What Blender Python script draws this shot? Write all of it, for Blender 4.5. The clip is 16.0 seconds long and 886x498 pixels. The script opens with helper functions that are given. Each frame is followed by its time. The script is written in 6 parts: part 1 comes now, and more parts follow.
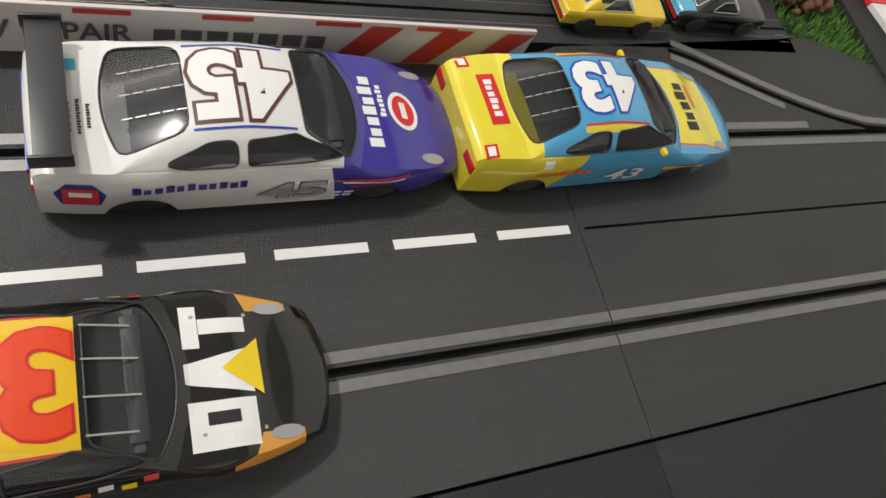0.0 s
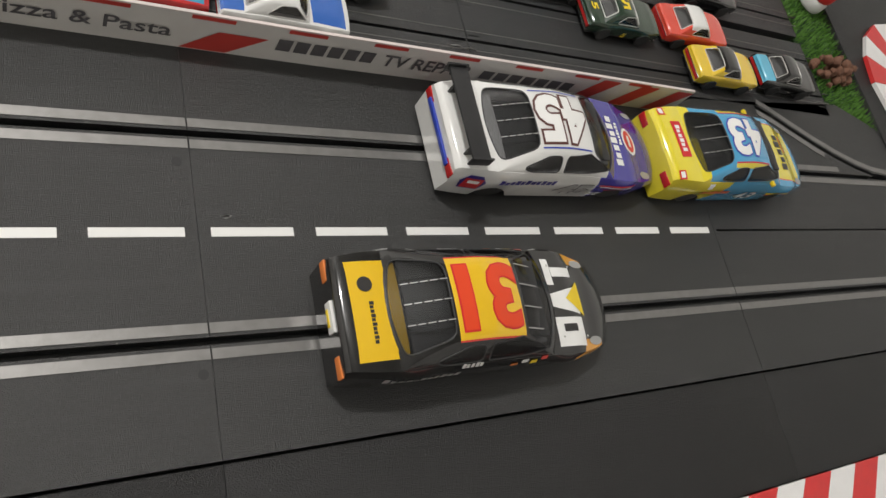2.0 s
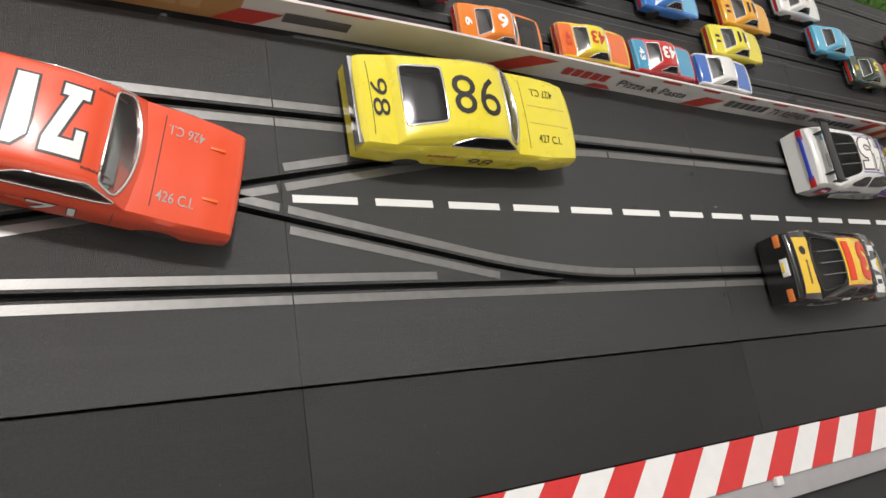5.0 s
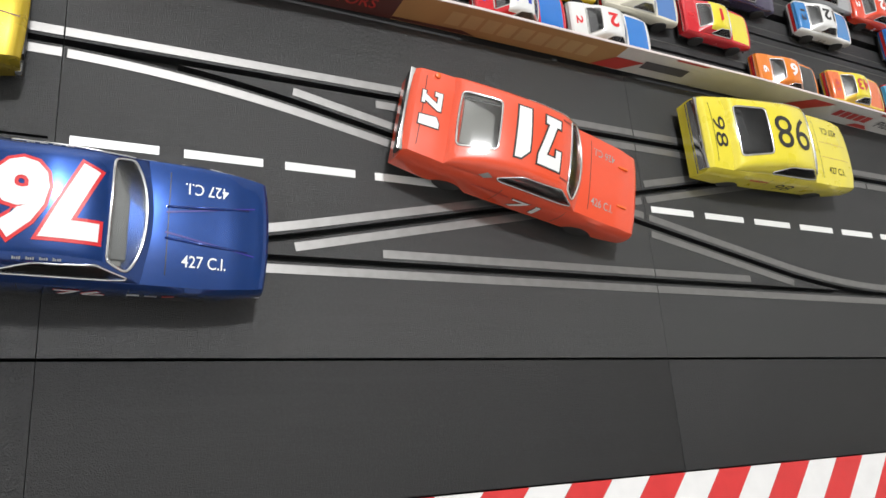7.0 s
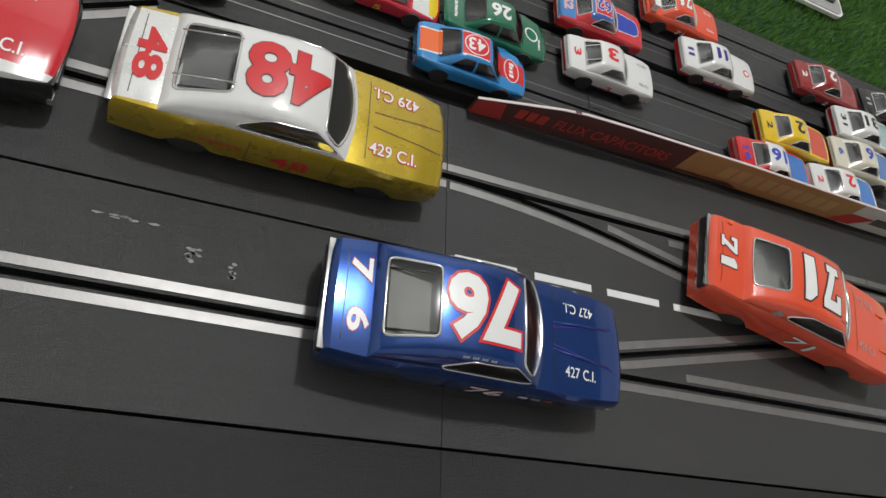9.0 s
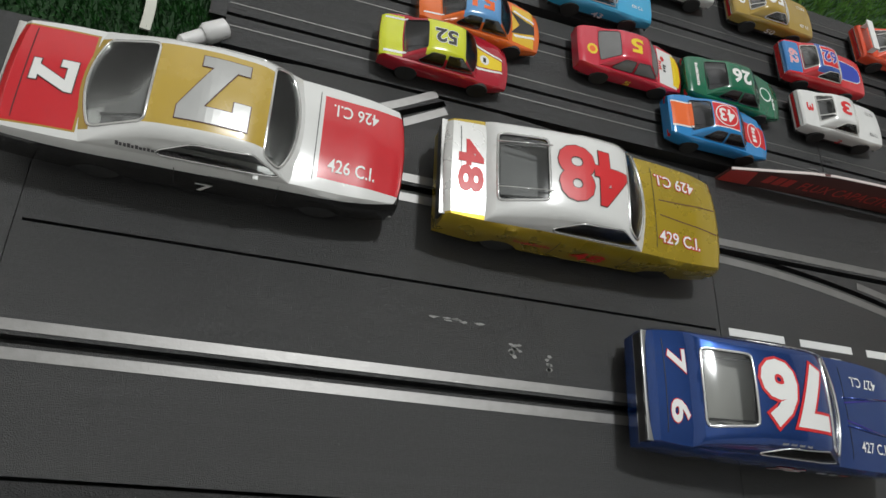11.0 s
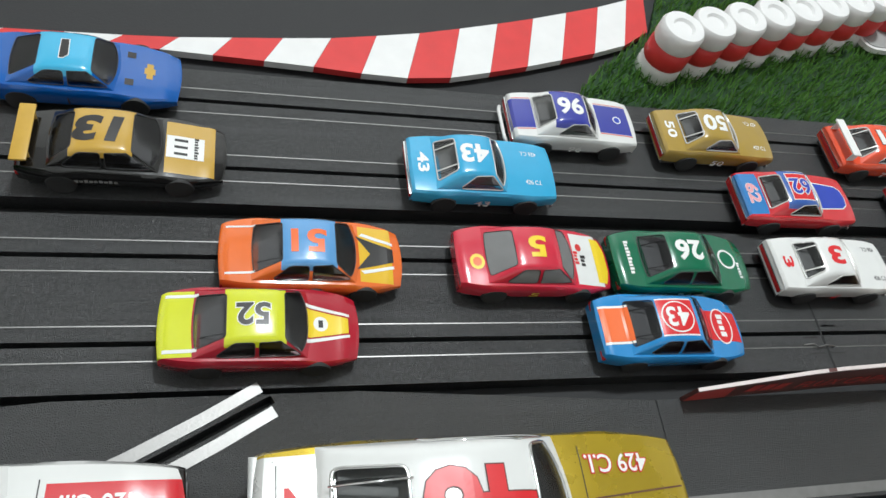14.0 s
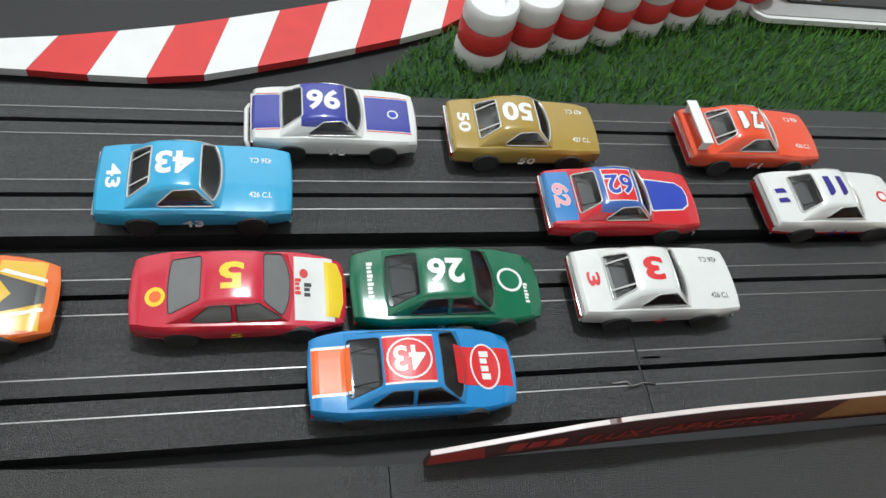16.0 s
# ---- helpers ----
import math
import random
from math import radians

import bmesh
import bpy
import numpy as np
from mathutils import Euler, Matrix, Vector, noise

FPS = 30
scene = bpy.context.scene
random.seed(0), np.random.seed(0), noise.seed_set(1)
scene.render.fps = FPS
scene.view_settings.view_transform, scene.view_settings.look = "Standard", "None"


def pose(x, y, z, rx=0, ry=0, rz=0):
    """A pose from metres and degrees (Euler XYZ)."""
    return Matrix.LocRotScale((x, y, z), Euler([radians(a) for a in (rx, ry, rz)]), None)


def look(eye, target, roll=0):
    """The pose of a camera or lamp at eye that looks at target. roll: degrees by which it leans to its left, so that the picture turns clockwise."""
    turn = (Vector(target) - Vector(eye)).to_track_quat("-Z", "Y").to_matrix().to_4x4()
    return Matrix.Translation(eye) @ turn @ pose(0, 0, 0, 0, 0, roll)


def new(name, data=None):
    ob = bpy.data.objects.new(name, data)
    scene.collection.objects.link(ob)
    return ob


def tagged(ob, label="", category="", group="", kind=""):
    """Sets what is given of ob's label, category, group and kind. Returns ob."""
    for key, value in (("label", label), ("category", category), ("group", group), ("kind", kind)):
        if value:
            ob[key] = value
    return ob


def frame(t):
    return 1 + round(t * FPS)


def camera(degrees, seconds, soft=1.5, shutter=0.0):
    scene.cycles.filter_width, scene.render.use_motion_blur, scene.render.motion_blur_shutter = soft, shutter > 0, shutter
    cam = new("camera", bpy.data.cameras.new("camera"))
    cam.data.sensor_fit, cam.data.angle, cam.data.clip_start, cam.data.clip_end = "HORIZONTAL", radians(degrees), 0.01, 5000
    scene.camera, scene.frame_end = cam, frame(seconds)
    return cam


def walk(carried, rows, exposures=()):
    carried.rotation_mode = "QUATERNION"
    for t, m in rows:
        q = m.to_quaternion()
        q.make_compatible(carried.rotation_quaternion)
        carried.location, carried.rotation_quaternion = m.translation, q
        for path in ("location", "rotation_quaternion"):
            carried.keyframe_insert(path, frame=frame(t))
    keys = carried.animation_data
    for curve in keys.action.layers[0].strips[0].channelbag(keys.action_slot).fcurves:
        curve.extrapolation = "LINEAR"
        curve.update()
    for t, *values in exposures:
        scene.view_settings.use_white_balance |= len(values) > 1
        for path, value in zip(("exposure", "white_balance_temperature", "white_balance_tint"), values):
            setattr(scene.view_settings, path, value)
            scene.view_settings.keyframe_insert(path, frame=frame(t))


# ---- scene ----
cam = camera(63.2, 16.0)
PATH = [
    (0, (0.837, -0.113, 0.257), (1.663, 0.599, -1.42), 38.9),
    (0.5, (0.79, -0.111, 0.264), (1.723, 0.533, -1.383), 45.5),
    (1, (0.736, -0.113, 0.274), (1.711, 0.502, -1.36), 47.1),
    (1.5, (0.678, -0.119, 0.288), (1.702, 0.477, -1.323), 49.7),
    (2, (0.617, -0.127, 0.301), (1.658, 0.491, -1.291), 52.2),
    (2.5, (0.549, -0.138, 0.308), (1.619, 0.49, -1.26), 53.4),
    (3, (0.483, -0.146, 0.309), (1.578, 0.453, -1.255), 55.4),
    (3.2, (0.457, -0.143, 0.314), (1.558, 0.431, -1.254), 56.4),
    (5.5, (0.159, -0.133, 0.343), (1.193, 0.377, -1.291), 60.1),
    (6, (0.113, -0.142, 0.344), (1.086, 0.402, -1.316), 58.7),
    (6.5, (0.064, -0.147, 0.345), (0.991, 0.388, -1.344), 58.5),
    (7, (0.014, -0.151, 0.338), (0.909, 0.414, -1.361), 57.6),
    (7.5, (-0.038, -0.158, 0.336), (0.896, 0.497, -1.307), 56.0),
    (8, (-0.076, -0.165, 0.331), (0.796, 0.584, -1.306), 52.5),
    (8.5, (-0.104, -0.176, 0.318), (0.68, 0.699, -1.301), 47.2),
    (9, (-0.145, -0.164, 0.309), (0.611, 0.719, -1.318), 47.7),
    (9.5, (-0.17, -0.164, 0.314), (0.489, 0.738, -1.345), 42.7),
    (10, (-0.211, -0.145, 0.306), (0.44, 0.697, -1.387), 45.1),
    (10.2, (-0.226, -0.144, 0.302), (0.416, 0.713, -1.387), 44.4),
    (12.3, (-0.288, -0.048, 0.303), (0.252, 0.695, -1.473), 36.5),
    (12.5, (-0.275, -0.031, 0.301), (0.266, 0.698, -1.481), 36.3),
    (13, (-0.241, -0.001, 0.283), (0.325, 0.757, -1.479), 33.9),
    (13.5, (-0.216, 0.012, 0.28), (0.331, 0.805, -1.473), 31.2),
    (14, (-0.178, 0.013, 0.27), (0.378, 0.993, -1.383), 26.3),
    (14.5, (-0.139, 0.019, 0.261), (0.39, 0.992, -1.404), 24.7),
    (15, (-0.104, 0.03, 0.254), (0.41, 1.016, -1.409), 23.4),
    (15.5, (-0.074, 0.033, 0.248), (0.432, 1.022, -1.415), 22.8),
    (16, (-0.035, 0.033, 0.247), (0.405, 1.057, -1.414), 18.8),
]
walk(cam, [(t, look(eye, target, roll)) for t, eye, target, roll in PATH],
     [(0.0, 0.88, 6450, 9), (1.5, 0.88, 6450, 9), (2.1, 0.66, 6450, 9), (3.0, 0.98, 6550, 9), (5.5, 0.85, 6350, 11), (7.5, 0.95, 6100, 8), (9.0, 0.3, 6150, 8), (10.5, 0.2, 6100, 6), (13.0, 0.18, 6050, 6), (14.2, 0.72, 5850, 3), (16.0, 0.72, 5850, 3)])

# ---- light ----
world = bpy.data.worlds.new("room_air")
world.use_nodes = True
world.node_tree.nodes["Background"].inputs[0].default_value = (0.75, 0.8, 0.9, 1)
world.node_tree.nodes["Background"].inputs[1].default_value = 0.42
scene.world = world
LAMPS = [(0.06, 0.64, 1.7, 54)]
for lx, ly, lz, watts in LAMPS:
    lamp = bpy.data.lights.new("bulb_light", "POINT")
    lamp.energy, lamp.shadow_soft_size, lamp.color = watts, 0.07, (1.0, 0.96, 0.92)
    new("bulb_light", lamp).location = (lx, ly, lz)


# ---- materials ----
def nodes_of(name):
    m = bpy.data.materials.new(name)
    m.use_nodes = True
    nt = m.node_tree
    return m, nt, nt.nodes["Principled BSDF"]


def math_node(nt, op, a, b=0.0, c=None):
    n = nt.nodes.new("ShaderNodeMath")
    n.operation = op
    for i, v in enumerate((a, b) if c is None else (a, b, c)):
        if isinstance(v, (int, float)):
            n.inputs[i].default_value = v
        else:
            nt.links.new(v, n.inputs[i])
    return n.outputs[0]


def noise_out(nt, scale, detail=4.0, vec=None):
    n = nt.nodes.new("ShaderNodeTexNoise")
    n.inputs["Scale"].default_value, n.inputs["Detail"].default_value = scale, detail
    if vec is None:
        vec = nt.nodes.new("ShaderNodeTexCoord").outputs["Object"]
    nt.links.new(vec, n.inputs["Vector"])
    return n.outputs["Fac"]


def bump(nt, bsdf, height, strength, distance):
    b = nt.nodes.new("ShaderNodeBump")
    b.inputs["Strength"].default_value, b.inputs["Distance"].default_value = strength, distance
    nt.links.new(height, b.inputs["Height"])
    nt.links.new(b.outputs[0], bsdf.inputs["Normal"])


def mixed(nt, fac, a, b):
    n = nt.nodes.new("ShaderNodeMix")
    n.data_type = "RGBA"
    if isinstance(fac, (int, float)):
        n.inputs[0].default_value = fac
    else:
        nt.links.new(fac, n.inputs[0])
    for i, v in ((6, a), (7, b)):
        if isinstance(v, tuple):
            n.inputs[i].default_value = (*v[:3], 1)
        else:
            nt.links.new(v, n.inputs[i])
    return n.outputs[2]


def plain(name, col, rough=0.4, metal=0.0, coat=0.0, vary=0.12, scale=60.0, bumps=0.0, bscale=900.0, spec=0.5):
    """A surface with a soft variation of its colour and gloss, and a fine relief."""
    m, nt, b = nodes_of(name)
    f = noise_out(nt, scale)
    dark = tuple(c * (1 - vary) for c in col)
    light = tuple(min(1.0, c * (1 + vary)) for c in col)
    nt.links.new(mixed(nt, f, dark, light), b.inputs["Base Color"])
    nt.links.new(math_node(nt, "MULTIPLY_ADD", f, 0.16, max(0.02, rough - 0.08)), b.inputs["Roughness"])
    b.inputs["Metallic"].default_value, b.inputs["Coat Weight"].default_value = metal, coat
    b.inputs["Coat Roughness"].default_value = 0.06
    b.inputs["Specular IOR Level"].default_value = spec
    if bumps:
        bump(nt, b, noise_out(nt, bscale, 3.0), bumps, 0.0004)
    return m


def paint(name, base, regions=(), rough=0.18, metal=0.0):
    """Car paint: a base colour and fields (colour, x0, x1, y0, y1, z0, z1, slant) in the body's own metres."""
    m, nt, b = nodes_of(name)
    co = nt.nodes.new("ShaderNodeTexCoord").outputs["Object"]
    sep = nt.nodes.new("ShaderNodeSeparateXYZ")
    nt.links.new(co, sep.inputs[0])
    x, y, z = sep.outputs
    f = noise_out(nt, 70.0, 4.0, co)
    col = base
    for colour, x0, x1, y0, y1, z0, z1, slant in regions:
        ax = math_node(nt, "ADD", x, math_node(nt, "MULTIPLY", z, slant)) if slant else x
        mask = None
        for v, lo, hi in ((ax, x0, x1), (y, y0, y1), (z, z0, z1)):
            for val, op in ((lo, "GREATER_THAN"), (hi, "LESS_THAN")):
                if val is None:
                    continue
                t = math_node(nt, op, v, val)
                mask = t if mask is None else math_node(nt, "MULTIPLY", mask, t)
        col = mixed(nt, mask, col, colour)
    shade = nt.nodes.new("ShaderNodeMix")
    shade.data_type, shade.blend_type = "RGBA", "MULTIPLY"
    shade.inputs[0].default_value = 0.35
    if isinstance(col, tuple):
        shade.inputs[6].default_value = (*col[:3], 1)
    else:
        nt.links.new(col, shade.inputs[6])
    nt.links.new(mixed(nt, f, (0.7, 0.7, 0.7), (1.0, 1.0, 1.0)), shade.inputs[7])
    nt.links.new(shade.outputs[2], b.inputs["Base Color"])
    nt.links.new(math_node(nt, "MULTIPLY_ADD", f, 0.14, rough - 0.06), b.inputs["Roughness"])
    b.inputs["Metallic"].default_value, b.inputs["Coat Weight"].default_value = metal, 0.9
    b.inputs["Coat Roughness"].default_value = 0.05
    bump(nt, b, noise_out(nt, 420.0, 2.0, co), 0.04, 0.0002)
    return m


def glass(name, tint, rough=0.12):
    m, nt, b = nodes_of(name)
    nt.nodes.remove(b)
    out = nt.nodes["Material Output"]
    tr, gl, fr, mx = (nt.nodes.new("ShaderNode" + k) for k in ("BsdfTransparent", "BsdfGlossy", "Fresnel", "MixShader"))
    tr.inputs[0].default_value = (*tint, 1)
    gl.inputs["Roughness"].default_value = rough
    fr.inputs[0].default_value = 1.5
    nt.links.new(fr.outputs[0], mx.inputs[0])
    nt.links.new(tr.outputs[0], mx.inputs[1])
    nt.links.new(gl.outputs[0], mx.inputs[2])
    nt.links.new(mx.outputs[0], out.inputs[0])
    return m


def track_plastic(name, col, rough, spec=0.95):
    """Textured black track plastic: fine pimples, dust and long scuffs."""
    m, nt, b = nodes_of(name)
    co = nt.nodes.new("ShaderNodeTexCoord").outputs["Object"]
    wide = noise_out(nt, 9.0, 6.0, co)
    mp = nt.nodes.new("ShaderNodeMapping")
    mp.inputs["Scale"].default_value = (6, 160, 1)
    nt.links.new(co, mp.inputs[0])
    scuff = noise_out(nt, 1.0, 5.0, mp.outputs[0])
    ramp = nt.nodes.new("ShaderNodeMapRange")
    ramp.inputs[1].default_value, ramp.inputs[2].default_value = 0.52, 0.8
    nt.links.new(scuff, ramp.inputs[0])
    dust = math_node(nt, "MULTIPLY", math_node(nt, "GREATER_THAN", noise_out(nt, 330.0, 1.0, co), 0.80), 0.5)
    c1 = mixed(nt, wide, tuple(c * 0.7 for c in col), tuple(c * 1.35 for c in col))
    c2 = mixed(nt, math_node(nt, "MULTIPLY", ramp.outputs[0], 0.8), c1, tuple(c * 4.0 for c in col))
    c3 = mixed(nt, dust, c2, (0.10, 0.10, 0.095))
    grain = nt.nodes.new("ShaderNodeMapRange")
    grain.inputs[1].default_value, grain.inputs[2].default_value = 0.42, 0.66
    nt.links.new(noise_out(nt, 620.0, 4.0, co), grain.inputs[0])
    c4 = mixed(nt, math_node(nt, "MULTIPLY", grain.outputs[0], 0.7), c3, tuple(c * 3.4 for c in col))
    nt.links.new(c4, b.inputs["Base Color"])
    speck = math_node(nt, "MULTIPLY_ADD", noise_out(nt, 1500.0, 2.0, co), 0.30, rough - 0.25)
    nt.links.new(math_node(nt, "MULTIPLY_ADD", wide, 0.2, speck), b.inputs["Roughness"])
    b.inputs["Specular IOR Level"].default_value = spec
    pebble = math_node(nt, "ADD", noise_out(nt, 2100.0, 2.0, co), math_node(nt, "MULTIPLY", noise_out(nt, 700.0, 3.0, co), 0.35))
    pebble = math_node(nt, "ADD", pebble, math_node(nt, "MULTIPLY", scuff, 0.5))
    bump(nt, b, pebble, 0.8, 0.0007)
    return m


TRACK = track_plastic("textured_black_plastic", (0.0046, 0.0047, 0.0048), 0.40)
# Base colour set below the track's to stand for fading sheen and shade.
SHOULDER = track_plastic("matt_black_plastic_dimmed", (0.0026, 0.0026, 0.0028), 0.45, 0.62)
HOTRACK = track_plastic("satin_black_plastic", (0.0115, 0.0117, 0.0122), 0.36, 0.75)
TABLE = plain("black_board", (0.022, 0.022, 0.023), 0.7, vary=0.3, bumps=0.3)
STEEL = plain("steel_rail", (0.27, 0.264, 0.256), 0.44, 0.75, vary=0.2, scale=180.0, bumps=0.15)
DULLSTEEL = plain("dull_rail", (0.30, 0.295, 0.285), 0.42, 0.9, vary=0.25, scale=160.0, bumps=0.15)
CHROME = plain("chrome", (0.75, 0.75, 0.74), 0.13, 1.0, vary=0.05)
RUBBER = plain("tyre_rubber", (0.028, 0.028, 0.028), 0.65, vary=0.2)
BLACK = plain("satin_black", (0.026, 0.026, 0.027), 0.4)
GREY = plain("grey_plastic", (0.22, 0.22, 0.22), 0.5)
INTERIOR = plain("dark_interior", (0.20, 0.20, 0.20), 0.6, vary=0.3)
DARKINT = plain("black_interior", (0.06, 0.06, 0.062), 0.6, vary=0.3)
PALEINT = plain("pale_interior", (0.36, 0.35, 0.33), 0.55, vary=0.2)
GLASS = glass("tinted_glass", (0.85, 0.86, 0.85))
TRIM = plain("bright_trim", (0.66, 0.65, 0.62), 0.25, 0.4, vary=0.06)
DARKGLASS = glass("dark_glass", (0.60, 0.60, 0.61))
WHITE = plain("white_print", (0.80, 0.80, 0.78), 0.35, vary=0.05)
RED = plain("red_print", (0.62, 0.02, 0.025), 0.35, vary=0.08)
BLUE = plain("blue_print", (0.03, 0.06, 0.42), 0.35, vary=0.08)
NAVY = plain("navy_print", (0.03, 0.02, 0.22), 0.35, vary=0.08)
YELLOW = plain("yellow_print", (0.82, 0.60, 0.02), 0.35, vary=0.06)
ORANGE = plain("orange_print", (0.80, 0.14, 0.02), 0.35, vary=0.06)
INK = plain("black_print", (0.026, 0.024, 0.024), 0.4)
SILVER = plain("silver_print", (0.42, 0.42, 0.41), 0.35, 0.3, vary=0.08)
CYAN = plain("cyan_print", (0.05, 0.42, 0.62), 0.35, vary=0.06)
TAIL = plain("tail_lamp_red", (0.45, 0.02, 0.02), 0.25)
AMBER = plain("amber_lens", (0.75, 0.22, 0.05), 0.25)
PINK = plain("pink_print", (0.75, 0.35, 0.38), 0.35)
# Unseen ceiling, kept dull so the track mirrors less of its glow.
DIM_CEILING = plain("dulled_ceiling_paint", (0.40, 0.40, 0.39), 0.7, vary=0.12, scale=5.0)
FLOORING = plain("pale_floor", (0.44, 0.43, 0.41), 0.5, vary=0.15, scale=6.0)
PLASTER = plain("wall_paint", (0.84, 0.83, 0.81), 0.8, vary=0.05, scale=4.0)
KERBRED = plain("kerb_red", (0.60, 0.035, 0.035), 0.42, vary=0.15, scale=90.0, bumps=0.15)
KERBWHITE = plain("kerb_white", (0.76, 0.75, 0.74), 0.42, vary=0.08, scale=90.0, bumps=0.15)
CARD = plain("printed_card", (0.62, 0.60, 0.57), 0.45, vary=0.12, scale=40.0)
CARDRED = plain("printed_red", (0.50, 0.05, 0.04), 0.42, vary=0.15, scale=60.0)
CARDBROWN = plain("printed_brown", (0.10, 0.035, 0.03), 0.42, vary=0.2, scale=60.0)
CARDTAN = plain("printed_tan", (0.42, 0.24, 0.09), 0.42, vary=0.15, scale=50.0)
CARDINK = plain("printed_grey", (0.10, 0.095, 0.10), 0.5, vary=0.2)


# ---- mesh helpers ----
def finish(bm, name, material, smooth=True, sharp=0.6):
    me = bpy.data.meshes.new(name)
    if smooth:
        for f in bm.faces:
            f.smooth = True
        for e in bm.edges:
            if len(e.link_faces) == 2 and e.calc_face_angle(0.0) > sharp:
                e.smooth = False
    bm.to_mesh(me)
    bm.free()
    for m in material if isinstance(material, (list, tuple)) else [material]:
        me.materials.append(m)
    return me


def part(name, bm, material, parent, label="", smooth=True, sharp=0.6):
    ob = new(name, finish(bm, name, material, smooth, sharp))
    ob.parent = parent
    if label:
        ob["label"] = label
    return ob


def thing(name, label, category, group="", kind="", at=None):
    ob = new(name)
    ob.empty_display_size = 0.02
    if at is not None:
        ob.matrix_basis = at
    return tagged(ob, label, category, group, kind)


def solid(name, bm, material, label, category, group="", kind="", at=None, smooth=True):
    ob = new(name, finish(bm, name, material, smooth))
    if at is not None:
        ob.matrix_basis = at
    return tagged(ob, label, category, group, kind)


def box_bm(x0, x1, y0, y1, z0, z1, bevel=0.0, bm=None, segments=2):
    own = bm or bmesh.new()
    r = bmesh.ops.create_cube(own, size=1.0, matrix=Matrix.LocRotScale(((x0 + x1) / 2, (y0 + y1) / 2, (z0 + z1) / 2), None, (x1 - x0, y1 - y0, z1 - z0)))
    if bevel:
        es = {e for v in r["verts"] for e in v.link_edges}
        bmesh.ops.bevel(own, geom=list(es), offset=bevel, segments=segments, affect="EDGES", profile=0.6)
    return own


def lathe(bm, profile, segs=24, m=None):
    """A ring surface round the local y axis from (radius, y) pairs."""
    m = m or Matrix()
    rings = []
    for r, y in profile:
        rings.append([bm.verts.new(m @ Vector((r * math.cos(2 * math.pi * i / segs), y, r * math.sin(2 * math.pi * i / segs)))) for i in range(segs)])
    for a, b in zip(rings, rings[1:]):
        for i in range(segs):
            j = (i + 1) % segs
            bm.faces.new((a[i], a[j], b[j], b[i]))
    for ring in (rings[0], rings[-1]):
        if (ring[0].co - ring[segs // 2].co).length > 1e-5:
            bm.faces.new(ring)
    bmesh.ops.recalc_face_normals(bm, faces=bm.faces)
    return bm


def tube(bm, pts, r, segs=8):
    rings = []
    for i, p in enumerate(pts):
        d = (Vector(pts[min(i + 1, len(pts) - 1)]) - Vector(pts[max(i - 1, 0)])).normalized()
        s = d.cross(Vector((0.02, 0.03, 1)) if abs(d.z) < 0.9 else Vector((1, 0, 0))).normalized()
        u = s.cross(d)
        rings.append([bm.verts.new(Vector(p) + s * (r * math.cos(2 * math.pi * k / segs)) + u * (r * math.sin(2 * math.pi * k / segs))) for k in range(segs)])
    for a, b in zip(rings, rings[1:]):
        for k in range(segs):
            bm.faces.new((a[k], a[(k + 1) % segs], b[(k + 1) % segs], b[k]))
    bm.faces.new(rings[0][::-1])
    bm.faces.new(rings[-1])
    return bm


def ribbon(bm, pts, half, z0, z1):
    """A bar of that half width swept along a plan line."""
    rows = []
    for i, (x, y) in enumerate(pts):
        a, b = pts[max(i - 1, 0)], pts[min(i + 1, len(pts) - 1)]
        d = Vector((b[0] - a[0], b[1] - a[1])).normalized()
        n = Vector((-d.y, d.x)) * half
        rows.append([bm.verts.new(c) for c in ((x - n.x, y - n.y, z0), (x + n.x, y + n.y, z0), (x + n.x, y + n.y, z1), (x - n.x, y - n.y, z1))])
    for a, b in zip(rows, rows[1:]):
        for k in range(4):
            bm.faces.new((a[k], a[(k + 1) % 4], b[(k + 1) % 4], b[k]))
    bm.faces.new(rows[0])
    bm.faces.new(rows[-1][::-1])
    bmesh.ops.recalc_face_normals(bm, faces=bm.faces)
    return bm


def offset_line(pts, d):
    out = []
    for i, (x, y) in enumerate(pts):
        a, b = pts[max(i - 1, 0)], pts[min(i + 1, len(pts) - 1)]
        t = Vector((b[0] - a[0], b[1] - a[1])).normalized()
        out.append((x - t.y * d, y + t.x * d))
    return out


GLYPHS = {}


def glyphs(text, grow=0.0):
    """Flat lettering, one unit high and centred, as (verts, faces)."""
    if (text, grow) not in GLYPHS:
        cu = bpy.data.curves.new("lettering", "FONT")
        cu.body, cu.offset, cu.resolution_u = text, grow, 3
        ob = bpy.data.objects.new("lettering", cu)
        me = ob.to_mesh()
        vs, fs = [v.co.copy() for v in me.vertices], [list(p.vertices) for p in me.polygons]
        ob.to_mesh_clear()
        bpy.data.objects.remove(ob)
        bpy.data.curves.remove(cu)
        GLYPHS[text, grow] = (vs, fs)
    return GLYPHS[text, grow]


def letter_bm(text, height, width=None, grow=0.0, slant=0.0):
    vs, fs = glyphs(text, grow)
    ref = glyphs(text, 0.0)[0]
    x0, x1 = min(v.x for v in ref), max(v.x for v in ref)
    y0, y1 = min(v.y for v in ref), max(v.y for v in ref)
    sy = height / (y1 - y0)
    sx = width / (x1 - x0) if width else sy
    bm = bmesh.new()
    made = [bm.verts.new(((v.x - (x0 + x1) / 2) * sx + slant * (v.y - (y0 + y1) / 2) * sy, (v.y - (y0 + y1) / 2) * sy, 0)) for v in vs]
    for f in fs:
        try:
            bm.faces.new([made[i] for i in f])
        except ValueError:
            pass
    return bm


